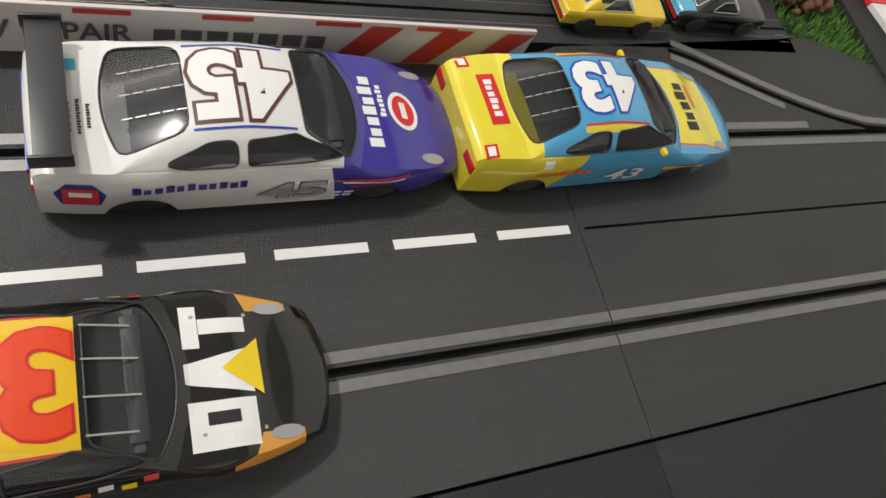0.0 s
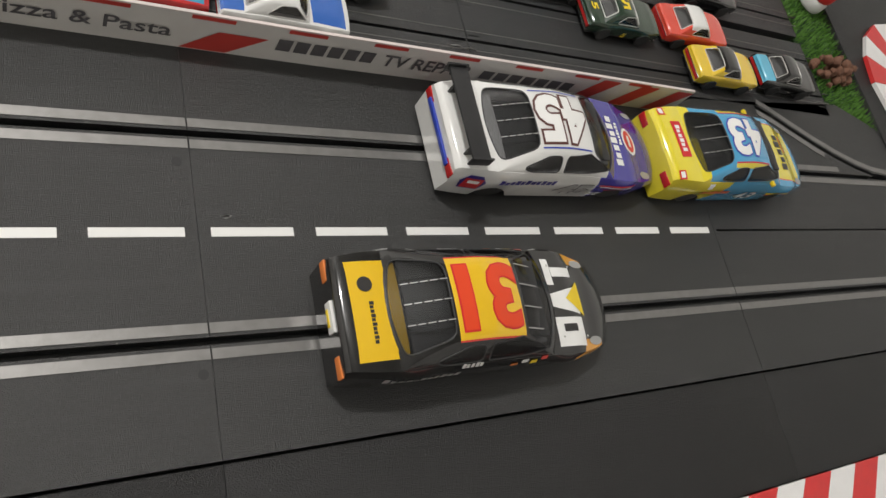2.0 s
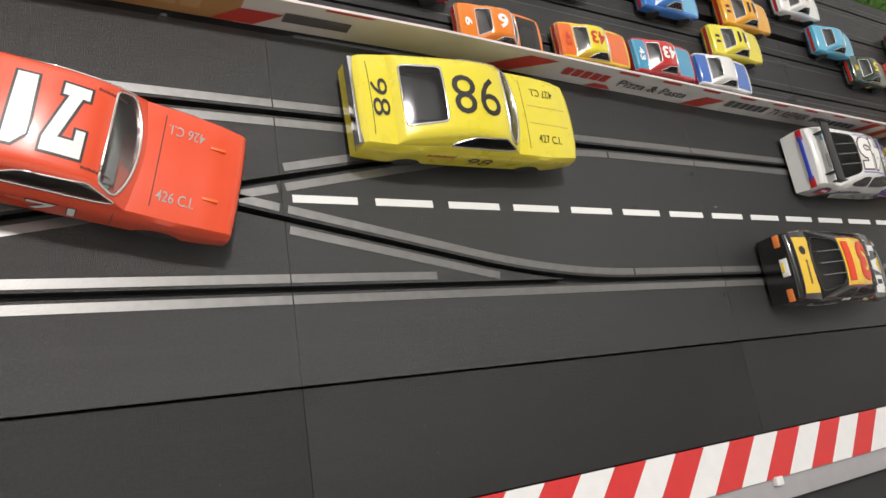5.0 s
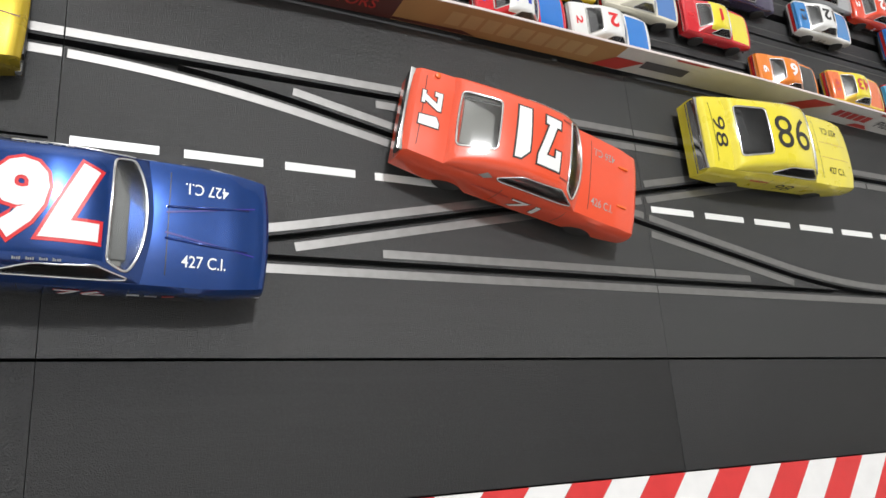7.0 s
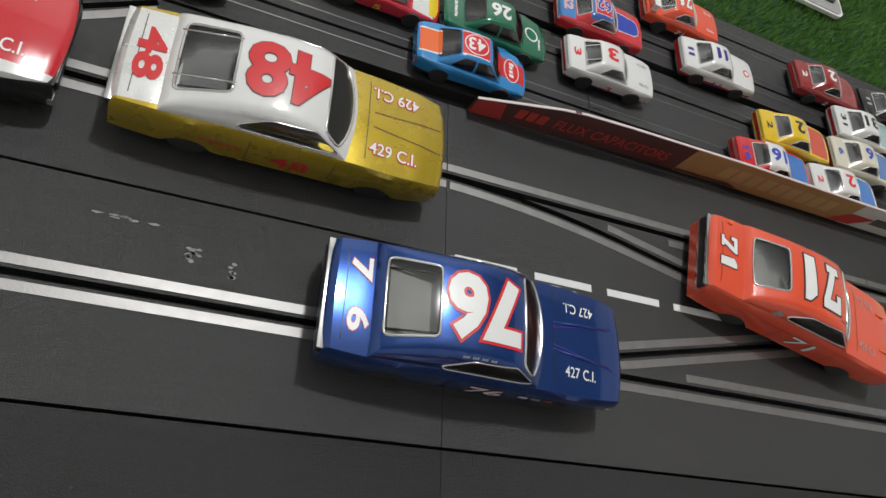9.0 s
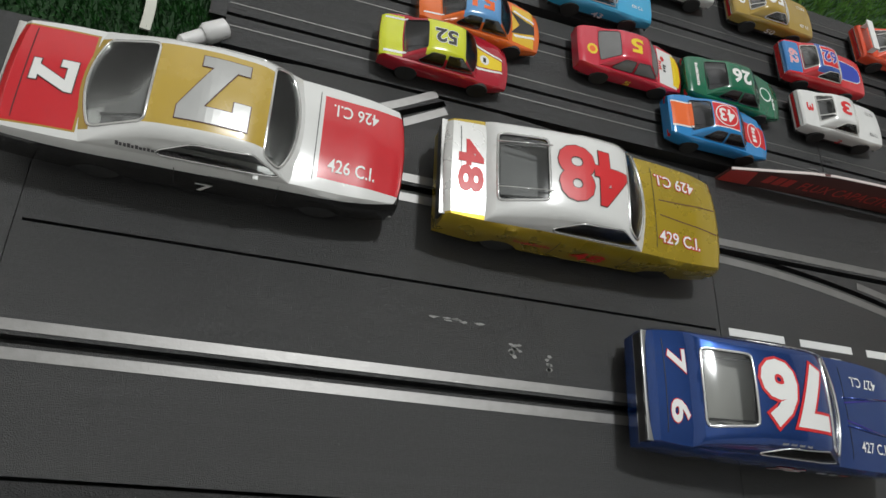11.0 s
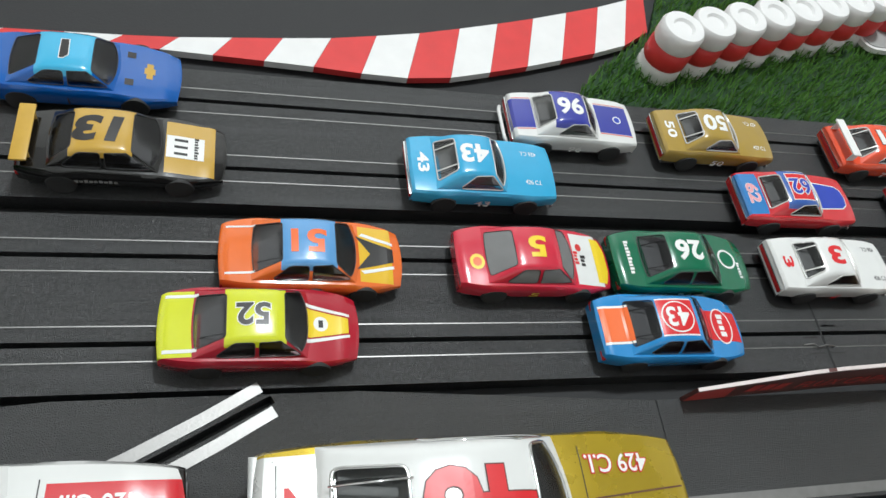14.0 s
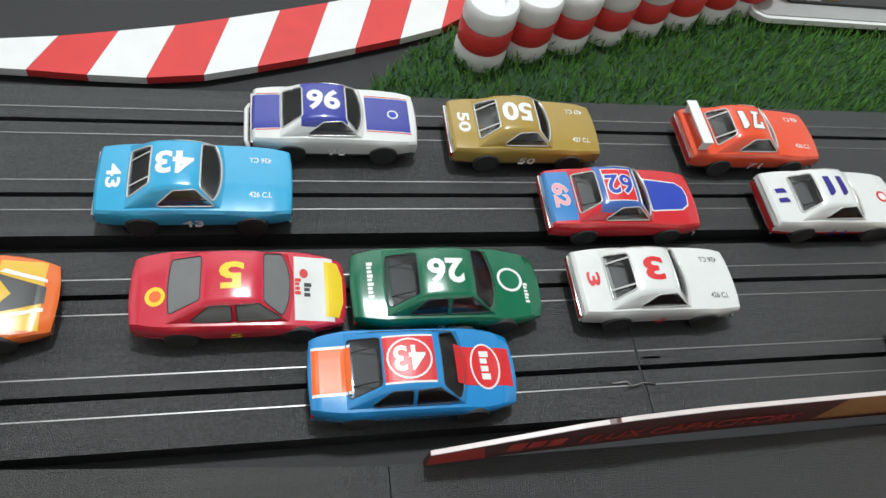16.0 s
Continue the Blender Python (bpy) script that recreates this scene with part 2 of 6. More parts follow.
def poly_bm(pts):
    bm = bmesh.new()
    bm.faces.new([bm.verts.new((x, y, 0)) for x, y in pts])
    return bm


def rect_pts(w, h):
    return [(-w / 2, -h / 2), (w / 2, -h / 2), (w / 2, h / 2), (-w / 2, h / 2)]


def oval_pts(w, h, n=24):
    return [(w / 2 * math.cos(2 * math.pi * i / n), h / 2 * math.sin(2 * math.pi * i / n)) for i in range(n)]


# ---- cars ----
from mathutils.bvhtree import BVHTree


def curve_at(keys, s):
    """Smooth height along the car from (station, height) keys."""
    for (a, va), (b, vb) in zip(keys, keys[1:]):
        if s <= b:
            t = max(0.0, min(1.0, (s - a) / (b - a)))
            t = t * t * (3 - 2 * t) * 0.5 + t * 0.5
            return va + (vb - va) * t
    return keys[-1][1]


def body_bm(c):
    """The lower shell: sections from tail to nose, wheel arches cut into its lower edge."""
    bm, L, W = bmesh.new(), c["L"], c["W"]
    stations = sorted({*(i / 56 for i in range(57)), 0.006, 0.994})
    rows = []
    for s in stations:
        x = s * L
        w = W / 2 * (1 - c["taper_f"] * max(0.0, (s - 0.78) / 0.22) ** 2.2 - c["taper_r"] * max(0.0, (0.2 - s) / 0.2) ** 2.0)
        bow = c["bow_f"] * max(0.0, (s - 0.9) / 0.1)
        bowr = c["bow_r"] * max(0.0, (0.1 - s) / 0.1)
        top = curve_at(c["top"], s)
        low = c["low"] + 0.0012 * max(0.0, (s - 0.9) / 0.1)
        for xw in c["wheels"]:
            d = abs(x - xw)
            if d < c["arch"]:
                low = max(low, math.sqrt(c["arch"] ** 2 - d * d) * 0.92 + 0.001)
        low = min(low, top * 0.78)
        mid = low + (top - low) * 0.45
        if s in (0.0, 1.0):
            top *= 0.965
        flare = 1.0 + c.get("flare", 0.0) * max(0.0, 1 - min(abs(x - xw) for xw in c["wheels"]) / (c["arch"] * 1.4))
        half = [(w * 0.955, low), (w * 0.995 * flare, mid), (w * flare, low + (top - low) * 0.62), (w * 0.985, low + (top - low) * 0.84), (w * 0.93, top * 0.985), (w * 0.62, top + c["crown"] * 0.65), (w * 0.3, top + c["crown"] * 0.92), (0.0, top + c["crown"])]
        pts = [(-y, z) for y, z in half] + [(y, z) for y, z in half[-2::-1]]
        rows.append([bm.verts.new((x + (bow - bowr) * (1 - (y / (W / 2)) ** 2), y, z)) for y, z in pts])
    for a, b in zip(rows, rows[1:]):
        for k in range(len(a) - 1):
            bm.faces.new((a[k], b[k], b[k + 1], a[k + 1]))
    bm.faces.new(rows[0])
    bm.faces.new(rows[-1][::-1])
    bmesh.ops.recalc_face_normals(bm, faces=bm.faces)
    return bm


def cabin_bm(c):
    """The upper shell in one piece: cross sections with rounded shoulders from the rear deck over the roof to the cowl."""
    bm, L = bmesh.new(), c["L"]
    rb, rr, fr, fb = c["rb"], c["rr"], c["fr"], c["fb"]
    deck = lambda x: curve_at(c["top"], x / L)
    keys = [(rb, deck(rb) + c["crown"] - 0.0008), (rr, c["roof"] - c["roof_drop"]), ((rr + fr) / 2, c["roof"] + c["roof_arc"]), (fr, c["roof"] - c["roof_drop_f"]), (fb, deck(fb) + c["crown"] - 0.0008)]

    if c.get("rear_step"):
        keys.insert(1, (rb + 0.0035, deck(rb) + c["crown"] + c["rear_step"]))

    def line(x):
        for (xa, za), (xb, zb) in zip(keys, keys[1:]):
            if x <= xb:
                return za + (zb - za) * (x - xa) / (xb - xa)
        return keys[-1][1]

    def profile(x):
        r = min(0.0075, x - rb, fb - x)
        return sum(line(x + r * k / 4) * (5 - abs(k)) for k in range(-4, 5)) / 25

    high = c["roof"] - deck((rr + fr) / 2) - c["crown"]
    rows, n = [], 44
    for i in range(n + 1):
        x = rb + (fb - rb) * i / n
        zt, zb = profile(x), deck(x) * 0.985 - 0.0004
        f = max(0.0, min(1.0, (zt - deck(x) - c["crown"]) / high))
        t = max(0.0, min(1.0, (x - rr) / (fr - rr)))
        wide = c["wr"] * (c.get("wr_rear", 1.0) * (1 - t) + t)
        wt = c["wb"] + (wide - c["wb"]) * f ** 0.85
        drop = c["roof_crown"] * f + c["crown"] * (1 - f) * 0.9
        p1, p2 = Vector((wt, zt - drop)), Vector((c["wb"], min(zb, zt - drop)))
        run = max(1e-5, (p2 - p1).length)
        r = min(c.get("shoulder", 0.0046), run * 0.45)
        a, e = Vector((wt - r, zt - drop * ((wt - r) / wt) ** 2)), p1 + (p2 - p1) * (r / run)
        half = [(a.x * k / 7, zt - drop * (a.x * k / 7 / wt) ** 2) for k in range(7)]
        half += [tuple(a * (1 - q) ** 2 + p1 * (2 * q * (1 - q)) + e * q * q) for q in (0, 0.2, 0.4, 0.6, 0.8)]
        for k in range(6):
            q = e.lerp(p2, k / 5)
            half.append((q.x + 0.0007 * f * math.sin(math.pi * k / 5), q.y))
        pts = [(-y, z) for y, z in half[:0:-1]] + half
        out = (c["bulge_f"] if x > (rr + fr) / 2 else -c["bulge_r"]) * (1 - f)
        rows.append([bm.verts.new((x + out * (1 - (y / c["wb"]) ** 2), y, z)) for y, z in pts])
    for p, q in zip(rows, rows[1:]):
        for k in range(len(p) - 1):
            bm.faces.new((p[k], p[k + 1], q[k + 1], q[k]))
    bmesh.ops.remove_doubles(bm, verts=bm.verts[:], dist=1e-6)
    bmesh.ops.recalc_face_normals(bm, faces=bm.faces)
    if sum(f.normal.z for f in bm.faces) < 0:
        bmesh.ops.reverse_faces(bm, faces=bm.faces[:])
    return bm


def rounded_outline(pts, r, n=4):
    """A convex outline with its corners rounded off."""
    out = []
    for i, p in enumerate(pts):
        p, a, b = Vector(p), Vector(pts[i - 1]), Vector(pts[(i + 1) % len(pts)])
        da, db = a - p, b - p
        ra, rb = min(r, da.length * 0.45), min(r, db.length * 0.45)
        s, e = p + da.normalized() * ra, p + db.normalized() * rb
        out += [tuple(s * (1 - q) ** 2 + p * (2 * q * (1 - q)) + e * q * q) for q in [k / n for k in range(n + 1)]]
    return out


def take_window(shell, outline, side=0):
    """Cuts the outline, in plan or (side) in elevation, out of the shell. Returns the pane and its edge."""
    area = sum(a[0] * b[1] - b[0] * a[1] for a, b in zip(outline, outline[1:] + outline[:1]))
    if area < 0:
        outline = outline[::-1]
    place = (lambda u, v: Vector((u, 0, v))) if side else (lambda u, v: Vector((u, v, 0)))
    lo, hi = min(p[0] for p in outline) - 0.004, max(p[0] for p in outline) + 0.004
    take = [f for f in shell.faces if lo < f.calc_center_median().x < hi and (f.normal.y * side > 0.25 if side else abs(f.normal.y) < 0.8)]
    for (ua, va), (ub, vb) in zip(outline, outline[1:] + outline[:1]):
        if math.hypot(ub - ua, vb - va) < 1e-6:
            continue
        no, at = place(vb - va, ua - ub).normalized(), place(ua, va)
        geom = {g for f in take for g in (f, *f.edges, *f.verts)}
        res = bmesh.ops.bisect_plane(shell, geom=list(geom), dist=1e-7, plane_co=at, plane_no=no)
        take = [f for f in res["geom"] if isinstance(f, bmesh.types.BMFace) and f.calc_area() > 1e-12 and (f.calc_center_median() - at).dot(no) < 0]
    inside = set(take)
    links = {}
    for f in take:
        for e in f.edges:
            if sum(1 for g in e.link_faces if g in inside) == 1:
                for p, q in ((e.verts[0], e.verts[1]), (e.verts[1], e.verts[0])):
                    links.setdefault(p, []).append(q)
    edge = []
    if links:
        v, last = next(iter(links)), None
        while v is not None and len(edge) < 400:
            edge.append(v.co.copy())
            ahead = [w for w in links[v] if w is not last]
            v, last = (ahead[0] if ahead else None), v
            if v is not None and (v.co - edge[0]).length < 1e-9:
                break
    slim = edge[:1]
    for p in edge[1:]:
        if (p - slim[-1]).length > 0.0006:
            slim.append(p)
    pane, outer, inner = bmesh.new(), {}, {}
    for f in take:
        for v in f.verts:
            if v not in outer:
                outer[v], inner[v] = (pane.verts.new(v.co - f.normal * d) for d in (0.0002, 0.0007))
        pane.faces.new([outer[v] for v in f.verts])
        pane.faces.new([inner[v] for v in f.verts][::-1])
    pane.normal_update()
    bmesh.ops.delete(shell, geom=take, context="FACES")
    return pane, slim


def window_outlines(c):
    """The outlines of the panes: name, outline, side."""
    rb, rr, fr, fb = c["rb"], c["rr"], c["fr"], c["fb"]
    out = []
    w0, w1 = c["wr"] * 0.90, c["wb"] * 0.90
    base = [(fb - 0.0030 - 0.0035 * abs(k / 4) ** 3 + c["bulge_f"] * 0.85 * (1 - (k / 4 * 0.9) ** 2), w1 * k / 4) for k in range(-4, 5)]
    out.append(("windscreen", rounded_outline([(fr + 0.0030, w0), (fr + 0.0030, -w0), *base], 0.0022, 2), 0))
    u0, u1, v0, v1 = c["rear_m"]
    w0, w1 = (2 * v1 - 1) * c["wb"] * 0.97, (2 * v1 - 1) * c["wr"] * c.get("wr_rear", 1.0) * 1.02
    x0, x1 = rb + u0 * (rr - rb), rb + u1 * (rr - rb)
    base = [(x0 + 0.0012 - c["bulge_r"] * 0.9 * (1 - (k / 3) ** 2), -w0 * k / 3) for k in range(-3, 4)]
    out.append(("rear_window", rounded_outline([(x1, -w1), (x1, w1), *base], c.get("rear_round", 0.0026), 3), 0))
    zb, zt = curve_at(c["top"], 0.5) + 0.0014, c["roof"] - c["roof_crown"] - 0.0023
    lean = (fb - fr) * 0.80
    for sg in (-1, 1):
        if c.get("pillar"):
            m = rr + (fr - rr) * c["pillar"]
            out.append(("side_window", rounded_outline([(m + 0.0018, zb), (fr - 0.001 + lean, zb), (fr - 0.001, zt), (m + 0.0014, zt)], 0.0016, 3), sg))
            out.append(("side_window", rounded_outline([(rr - 0.010, zb + 0.0018), (rr - 0.004, zb), (m - 0.0018, zb), (m - 0.0022, zt), (rr + 0.005, zt - 0.0004)], 0.0028, 3), sg))
        else:
            x = rr + (fr - rr) * c.get("side_rear", 0.10)
            out.append(("side_window", rounded_outline([(x + 0.0015, zb), (fr - 0.001 + lean, zb), (fr - 0.001, zt), (x + 0.014, zt - 0.0003), (x, zb + 0.0022)], 0.0022, 3), sg))
    return out


def wheel(parent, x, y, r, w, rim_mat, out):
    w_ob = part("wheel", bmesh_hub(r * 0.3, w, out, (x, y, r)), BLACK, parent)
    tyre = lathe(bmesh.new(), [(r * 0.66, -w / 2), (r * 0.93, -w / 2), (r, -w * 0.32), (r, w * 0.32), (r * 0.93, w / 2), (r * 0.66, w / 2)], 24, Matrix.Translation((x, y, r)))
    part("tyre", tyre, RUBBER, w_ob)
    rim = lathe(bmesh.new(), [(r * 0.68, out * w * 0.45), (r * 0.62, out * w * 0.5), (r * 0.5, out * w * 0.3), (r * 0.2, out * w * 0.34), (r * 0.14, out * w * 0.46), (0.0001, out * w * 0.47)], 18, Matrix.Translation((x, y, r)))
    part("rim", rim, rim_mat, w_ob)


def bmesh_hub(r, w, out, at):
    return lathe(bmesh.new(), [(0.0001, -w * 0.4), (r, -w * 0.4), (r, w * 0.4), (0.0001, w * 0.4)], 12, Matrix.Translation(at))


CLASSIC = dict(L=0.160, W=0.0585, taper_f=0.10, taper_r=0.07, bow_f=0.002, bow_r=0.0015, crown=0.0014, low=0.0065, arch=0.0122, wheels=(0.036, 0.128),
               track_out=-0.0022, top=[(0, 0.0250), (0.02, 0.0272), (0.12, 0.0284), (0.3, 0.0297), (0.55, 0.0290), (0.7, 0.0282), (0.9, 0.0262), (0.985, 0.0242), (1, 0.0228)],
               wb=0.0275, wr=0.0240, rb=0.031, rr=0.058, fr=0.089, fb=0.106, bulge_r=0.002, bulge_f=0.004, roof=0.0432, roof_crown=0.0016, roof_drop=0.001, roof_drop_f=0.0008,
               roof_arc=0.0008, rear_arc=0.0, rw=0.0105, tw=0.0085, bumper=True, rear_m=(0.06, 0.94, 0.15, 0.85), trim=True, splitter=False)
STOCK = dict(CLASSIC, L=0.157, W=0.060, taper_f=0.26, taper_r=0.10, bow_f=0.007, bow_r=0.0015, crown=0.0016, low=0.0035, arch=0.0125, wheels=(0.032, 0.122),
             top=[(0, 0.0275), (0.015, 0.0295), (0.1, 0.0305), (0.3, 0.0298), (0.55, 0.0285), (0.66, 0.0268), (0.82, 0.0235), (0.94, 0.018), (0.985, 0.0145), (1, 0.012)],
             wb=0.0278, wr=0.0205, rb=0.0235, rr=0.0495, fr=0.0860, fb=0.1115, bulge_r=0.005, bulge_f=0.006, roof=0.0425, roof_crown=0.0018, roof_drop=0.0012, roof_drop_f=0.002,
             bumper=False, rear_m=(0.06, 0.97, 0.08, 0.92), rear_round=0.005, shoulder=0.006, trim=False, splitter=True, flare=0.03, pillar=0.46)
WEDGE = dict(CLASSIC, taper_f=0.2, taper_r=0.16, bow_f=0.005, bow_r=0.003, rb=0.022, rr=0.052, fr=0.088, fb=0.11, top=[(0, 0.025), (0.03, 0.0275), (0.2, 0.029), (0.55, 0.0275), (0.7, 0.0262), (0.93, 0.0205), (1, 0.016)], bumper=False, trim=False, flare=0.03,
             rear_m=(0.06, 0.94, 0.1, 0.9))


SLAB = {"7": [(0.0, 1.0), (1.0, 1.0), (1.0, 0.82), (0.60, 0.17), (0.76, 0.17), (0.76, 0.0), (0.08, 0.0), (0.08, 0.17), (0.26, 0.17), (0.64, 0.78), (0.24, 0.78), (0.24, 0.62), (0.0, 0.62)],
        "1": [(0.28, 0.0), (0.78, 0.0), (0.78, 1.0), (0.52, 1.0), (0.22, 0.84), (0.22, 0.66), (0.28, 0.66)]}


def slab_bm(text, h, w, grow=0.0):
    """Heavy slab numerals, centred, widened all round by grow."""
    bm, step = bmesh.new(), w / len(text)
    for k, ch in enumerate(text):
        pts = [Vector(((k + 0.06 + p[0] * 0.88) * step - w / 2, (p[1] - 0.5) * h)) for p in SLAB[ch]]
        turn = sum(a.x * b.y - b.x * a.y for a, b in zip(pts, pts[1:] + pts[:1]))
        fat = []
        for i, p in enumerate(pts):
            d0, d1 = (p - pts[i - 1]).normalized(), (pts[(i + 1) % len(pts)] - p).normalized()
            n0, n1 = (Vector((d.y, -d.x)) * (1 if turn > 0 else -1) for d in (d0, d1))
            fat.append(p + (n0 + n1) * (grow / max(0.35, 1 + n0.dot(n1))))
        bm.faces.new([bm.verts.new((p.x, p.y, 0)) for p in fat])
    bmesh.ops.triangulate(bm, faces=bm.faces[:])
    return bm


class Car:
    """One slot car, built in its own metres from its tail at the origin, driving along x."""

    def __init__(self, label, shape, body, roof=None, at=Matrix(), scale=1.0, glassy=None, inside=None, pillar=None, rim=GREY, group="large slot cars", name="slot_car", cage=True, tail=TAIL, chrome=CHROME, dark_side=None):
        c = self.c = shape
        self.root = thing(name, label, "slot car", group)
        self.root.matrix_basis = at @ Matrix.Diagonal((scale, scale, scale, 1))
        roof, glassy, inside = roof or body, glassy or GLASS, inside or INTERIOR
        bm = body_bm(c)
        trees = [bm.copy()]
        self.body = part("body", bm, body, self.root, sharp=0.5)
        shell = cabin_bm(c)
        trees.append(shell.copy())
        for nm, outline, sg in window_outlines(c):
            pane, edge = take_window(shell, outline, sg)
            if not pane.faces:
                pane.free()
                continue
            pane_ob = part(nm, pane, glassy, self.root)
            pane_ob.visible_shadow = False
            if len(edge) > 3:
                bright = c["trim"]
                r = (0.00075 if nm != "side_window" else 0.0005) if bright else 0.0004
                part("trim", tube(bmesh.new(), edge + edge[:2], r if scale == 1.0 else r * 1.15, 6), (CHROME if scale == 1.0 else TRIM) if bright else BLACK, pane_ob, "chrome window trim" if bright else "black window seal")
        bmesh.ops.delete(shell, geom=[v for v in shell.verts if not v.link_faces], context="VERTS")
        self.shell = part("cabin", shell, roof, self.root, sharp=1.2)
        join = bmesh.new()
        for t in trees:
            me = bpy.data.meshes.new("probe")
            t.to_mesh(me)
            join.from_mesh(me)
            bpy.data.meshes.remove(me)
            t.free()
        self.tree = BVHTree.FromBMesh(join)
        join.free()
        z = max(curve_at(c["top"], (c["rb"] + (c["fb"] - c["rb"]) * k / 8) / c["L"]) for k in range(9)) + c["crown"] + 0.0003
        part("interior", box_bm(c["rb"] + 0.0065, c["fb"] - 0.008, -c["wb"] * 0.79, c["wb"] * 0.79, z - 0.006, z, 0.001), inside, self.root)
        part("chassis", box_bm(0.006, c["L"] - 0.008, -c["W"] * 0.40, c["W"] * 0.40, 0.0028, 0.0075, 0.001), BLACK, self.root)
        if cage:
            h, wy = c["roof"] - c["roof_crown"] - 0.0026, c["wr"] * 0.66
            runs = [[(x, -wy * 1.15, z), (x, -wy, h - 0.002), (x, -wy * 0.8, h), (x, wy * 0.8, h), (x, wy, h - 0.002), (x, wy * 1.15, z)] for x in (c["rr"] + 0.004, c["fr"] - 0.003)]
            runs += [[(c["rr"] + 0.004, -wy, z + 0.001), (c["rr"] + 0.003, wy, h - 0.001)], [(c["rr"] + 0.004, -wy * 0.9, h), (c["rb"] + 0.006, -wy * 0.9, z)], [(c["rr"] + 0.004, wy * 0.9, h), (c["rb"] + 0.006, wy * 0.9, z)]]
            for run in runs:
                part("cage_bar", tube(bmesh.new(), run, 0.0006, 6), BLACK, self.root)
            part("seat", box_bm(c["fr"] - 0.022, c["fr"] - 0.010, 0.002, 0.014, z, z + 0.004, 0.0015), BLACK, self.root)
            part("seat_back", box_bm(c["fr"] - 0.025, c["fr"] - 0.0215, 0.002, 0.014, z, z + 0.0085, 0.0014), BLACK, self.root)
        part("dashboard", box_bm(c["fb"] - 0.0125, c["fb"] - 0.0065, -c["wb"] * 0.70, c["wb"] * 0.70, z - 0.001, z + 0.0012, 0.0008), GREY if inside is not DARKINT else BLACK, self.root)
        for xw in c["wheels"]:
            for sg in (-1, 1):
                wheel(self.root, xw, sg * (c["W"] / 2 - c["tw"] / 2 + c.get("track_out", -0.0002)), c["rw"], c["tw"], rim, sg)
        L, W = c["L"], c["W"]
        if c["bumper"]:
            for nm, x, sg, zz in (("front_bumper", L + c["bow_f"] * 0.6, 1, 0.0115), ("rear_bumper", -c["bow_r"] * 0.6, -1, 0.013)):
                bb = bmesh.new()
                box_bm(x - 0.0012, x + 0.0014, -W * 0.455, W * 0.455, zz - 0.0022, zz + 0.0022, 0.0009, bb)
                for v in bb.verts:
                    v.co.x -= sg * 0.002 * (abs(v.co.y) / (W * 0.45)) ** 3
                part(nm, bb, chrome, self.root, "chrome bumper")
            part("tail_panel", box_bm(-0.0022, 0.0015, -W * 0.43, W * 0.43, 0.0168, 0.0225, 0.0006), tail, self.root, "tail lamp panel")
            part("tail_edge", box_bm(-0.0028, 0.001, -W * 0.44, W * 0.44, 0.0232, 0.0246, 0.0005), chrome, self.root, "chrome tail moulding")
            part("grille", box_bm(L - 0.001, L + 0.0016, -W * 0.37, W * 0.37, 0.0145, 0.0205, 0.0006), BLACK, self.root, "black grille")
        else:
            for sg in (-1, 1):
                part("tail_lamp", box_bm(-0.0012, 0.002, sg * W * 0.36 - 0.005, sg * W * 0.36 + 0.005, 0.018, 0.0235, 0.0008), tail, self.root, "tail lamp")
        if c["splitter"]:
            sp = box_bm(L * 0.9, L + 0.0035, -W * 0.40, W * 0.40, 0.0028, 0.0044, 0.0006)
            for v in sp.verts:
                v.co.x -= 0.011 * (abs(v.co.y) / (W * 0.4)) ** 2
            part("splitter", sp, BLACK, self.root)

    def decal(self, bm, x, y, right, up, mat, name="number", label="", side=0, lift=0.00022, cell=0.0028):
        """Lays a flat shape on the shell from above, or from one side at height y."""
        right, up = Vector((*right, 0)), Vector((*up, 0))
        lo = [min(v.co[i] for v in bm.verts) for i in (0, 1)]
        hi = [max(v.co[i] for v in bm.verts) for i in (0, 1)]
        for i in (0, 1):
            k = lo[i] + cell
            while k < hi[i]:
                no = Vector((1, 0, 0)) if i == 0 else Vector((0, 1, 0))
                bmesh.ops.bisect_plane(bm, geom=bm.verts[:] + bm.edges[:] + bm.faces[:], plane_co=no * k, plane_no=no)
                k += cell
        for v in bm.verts:
            if side:
                px, pz = x + v.co.x * right.x, y + v.co.y
                hit, no, *_ = self.tree.ray_cast(Vector((px, side * 0.2, pz)), Vector((0, -side, 0)))
                v.co = hit + Vector((0, side * lift, 0)) if hit else Vector((px, side * self.c["W"] / 2, pz))
            else:
                p = Vector((x, y, 0)) + right * v.co.x + up * v.co.y
                hit, no, *_ = self.tree.ray_cast(Vector((p.x, p.y, 0.3)), Vector((0, 0, -1)))
                v.co = hit + Vector((0, 0, lift)) if hit else Vector((p.x, p.y, 0.02))
        return part(name, bm, mat, self.root, label, smooth=False)

    def number(self, text, x, y, h, w, turn, mat, edge=None, slant=0.0, grow=0.02, side=0, name="number", bold=0.012):
        right, up = {"far": ((-1, 0), (0, -1)), "near": ((1, 0), (0, 1)), "tail": ((0, -1), (1, 0)), "nose": ((0, 1), (-1, 0)), "side": ((1, 0), (0, 1)), "back": ((-1, 0), (0, 1))}[turn]
        if edge:
            self.decal(letter_bm(text, h, w, grow + bold, slant), x, y, right, up, edge, name + "_outline", side=side, lift=0.00026)
        return self.decal(letter_bm(text, h, w, bold, slant), x, y, right, up, mat, name, side=side, lift=0.00044 if edge else 0.0003)

    def slab(self, text, x, y, h, w, turn, mat, edge, grow=0.0008):
        right, up = {"far": ((-1, 0), (0, -1)), "tail": ((0, -1), (1, 0))}[turn]
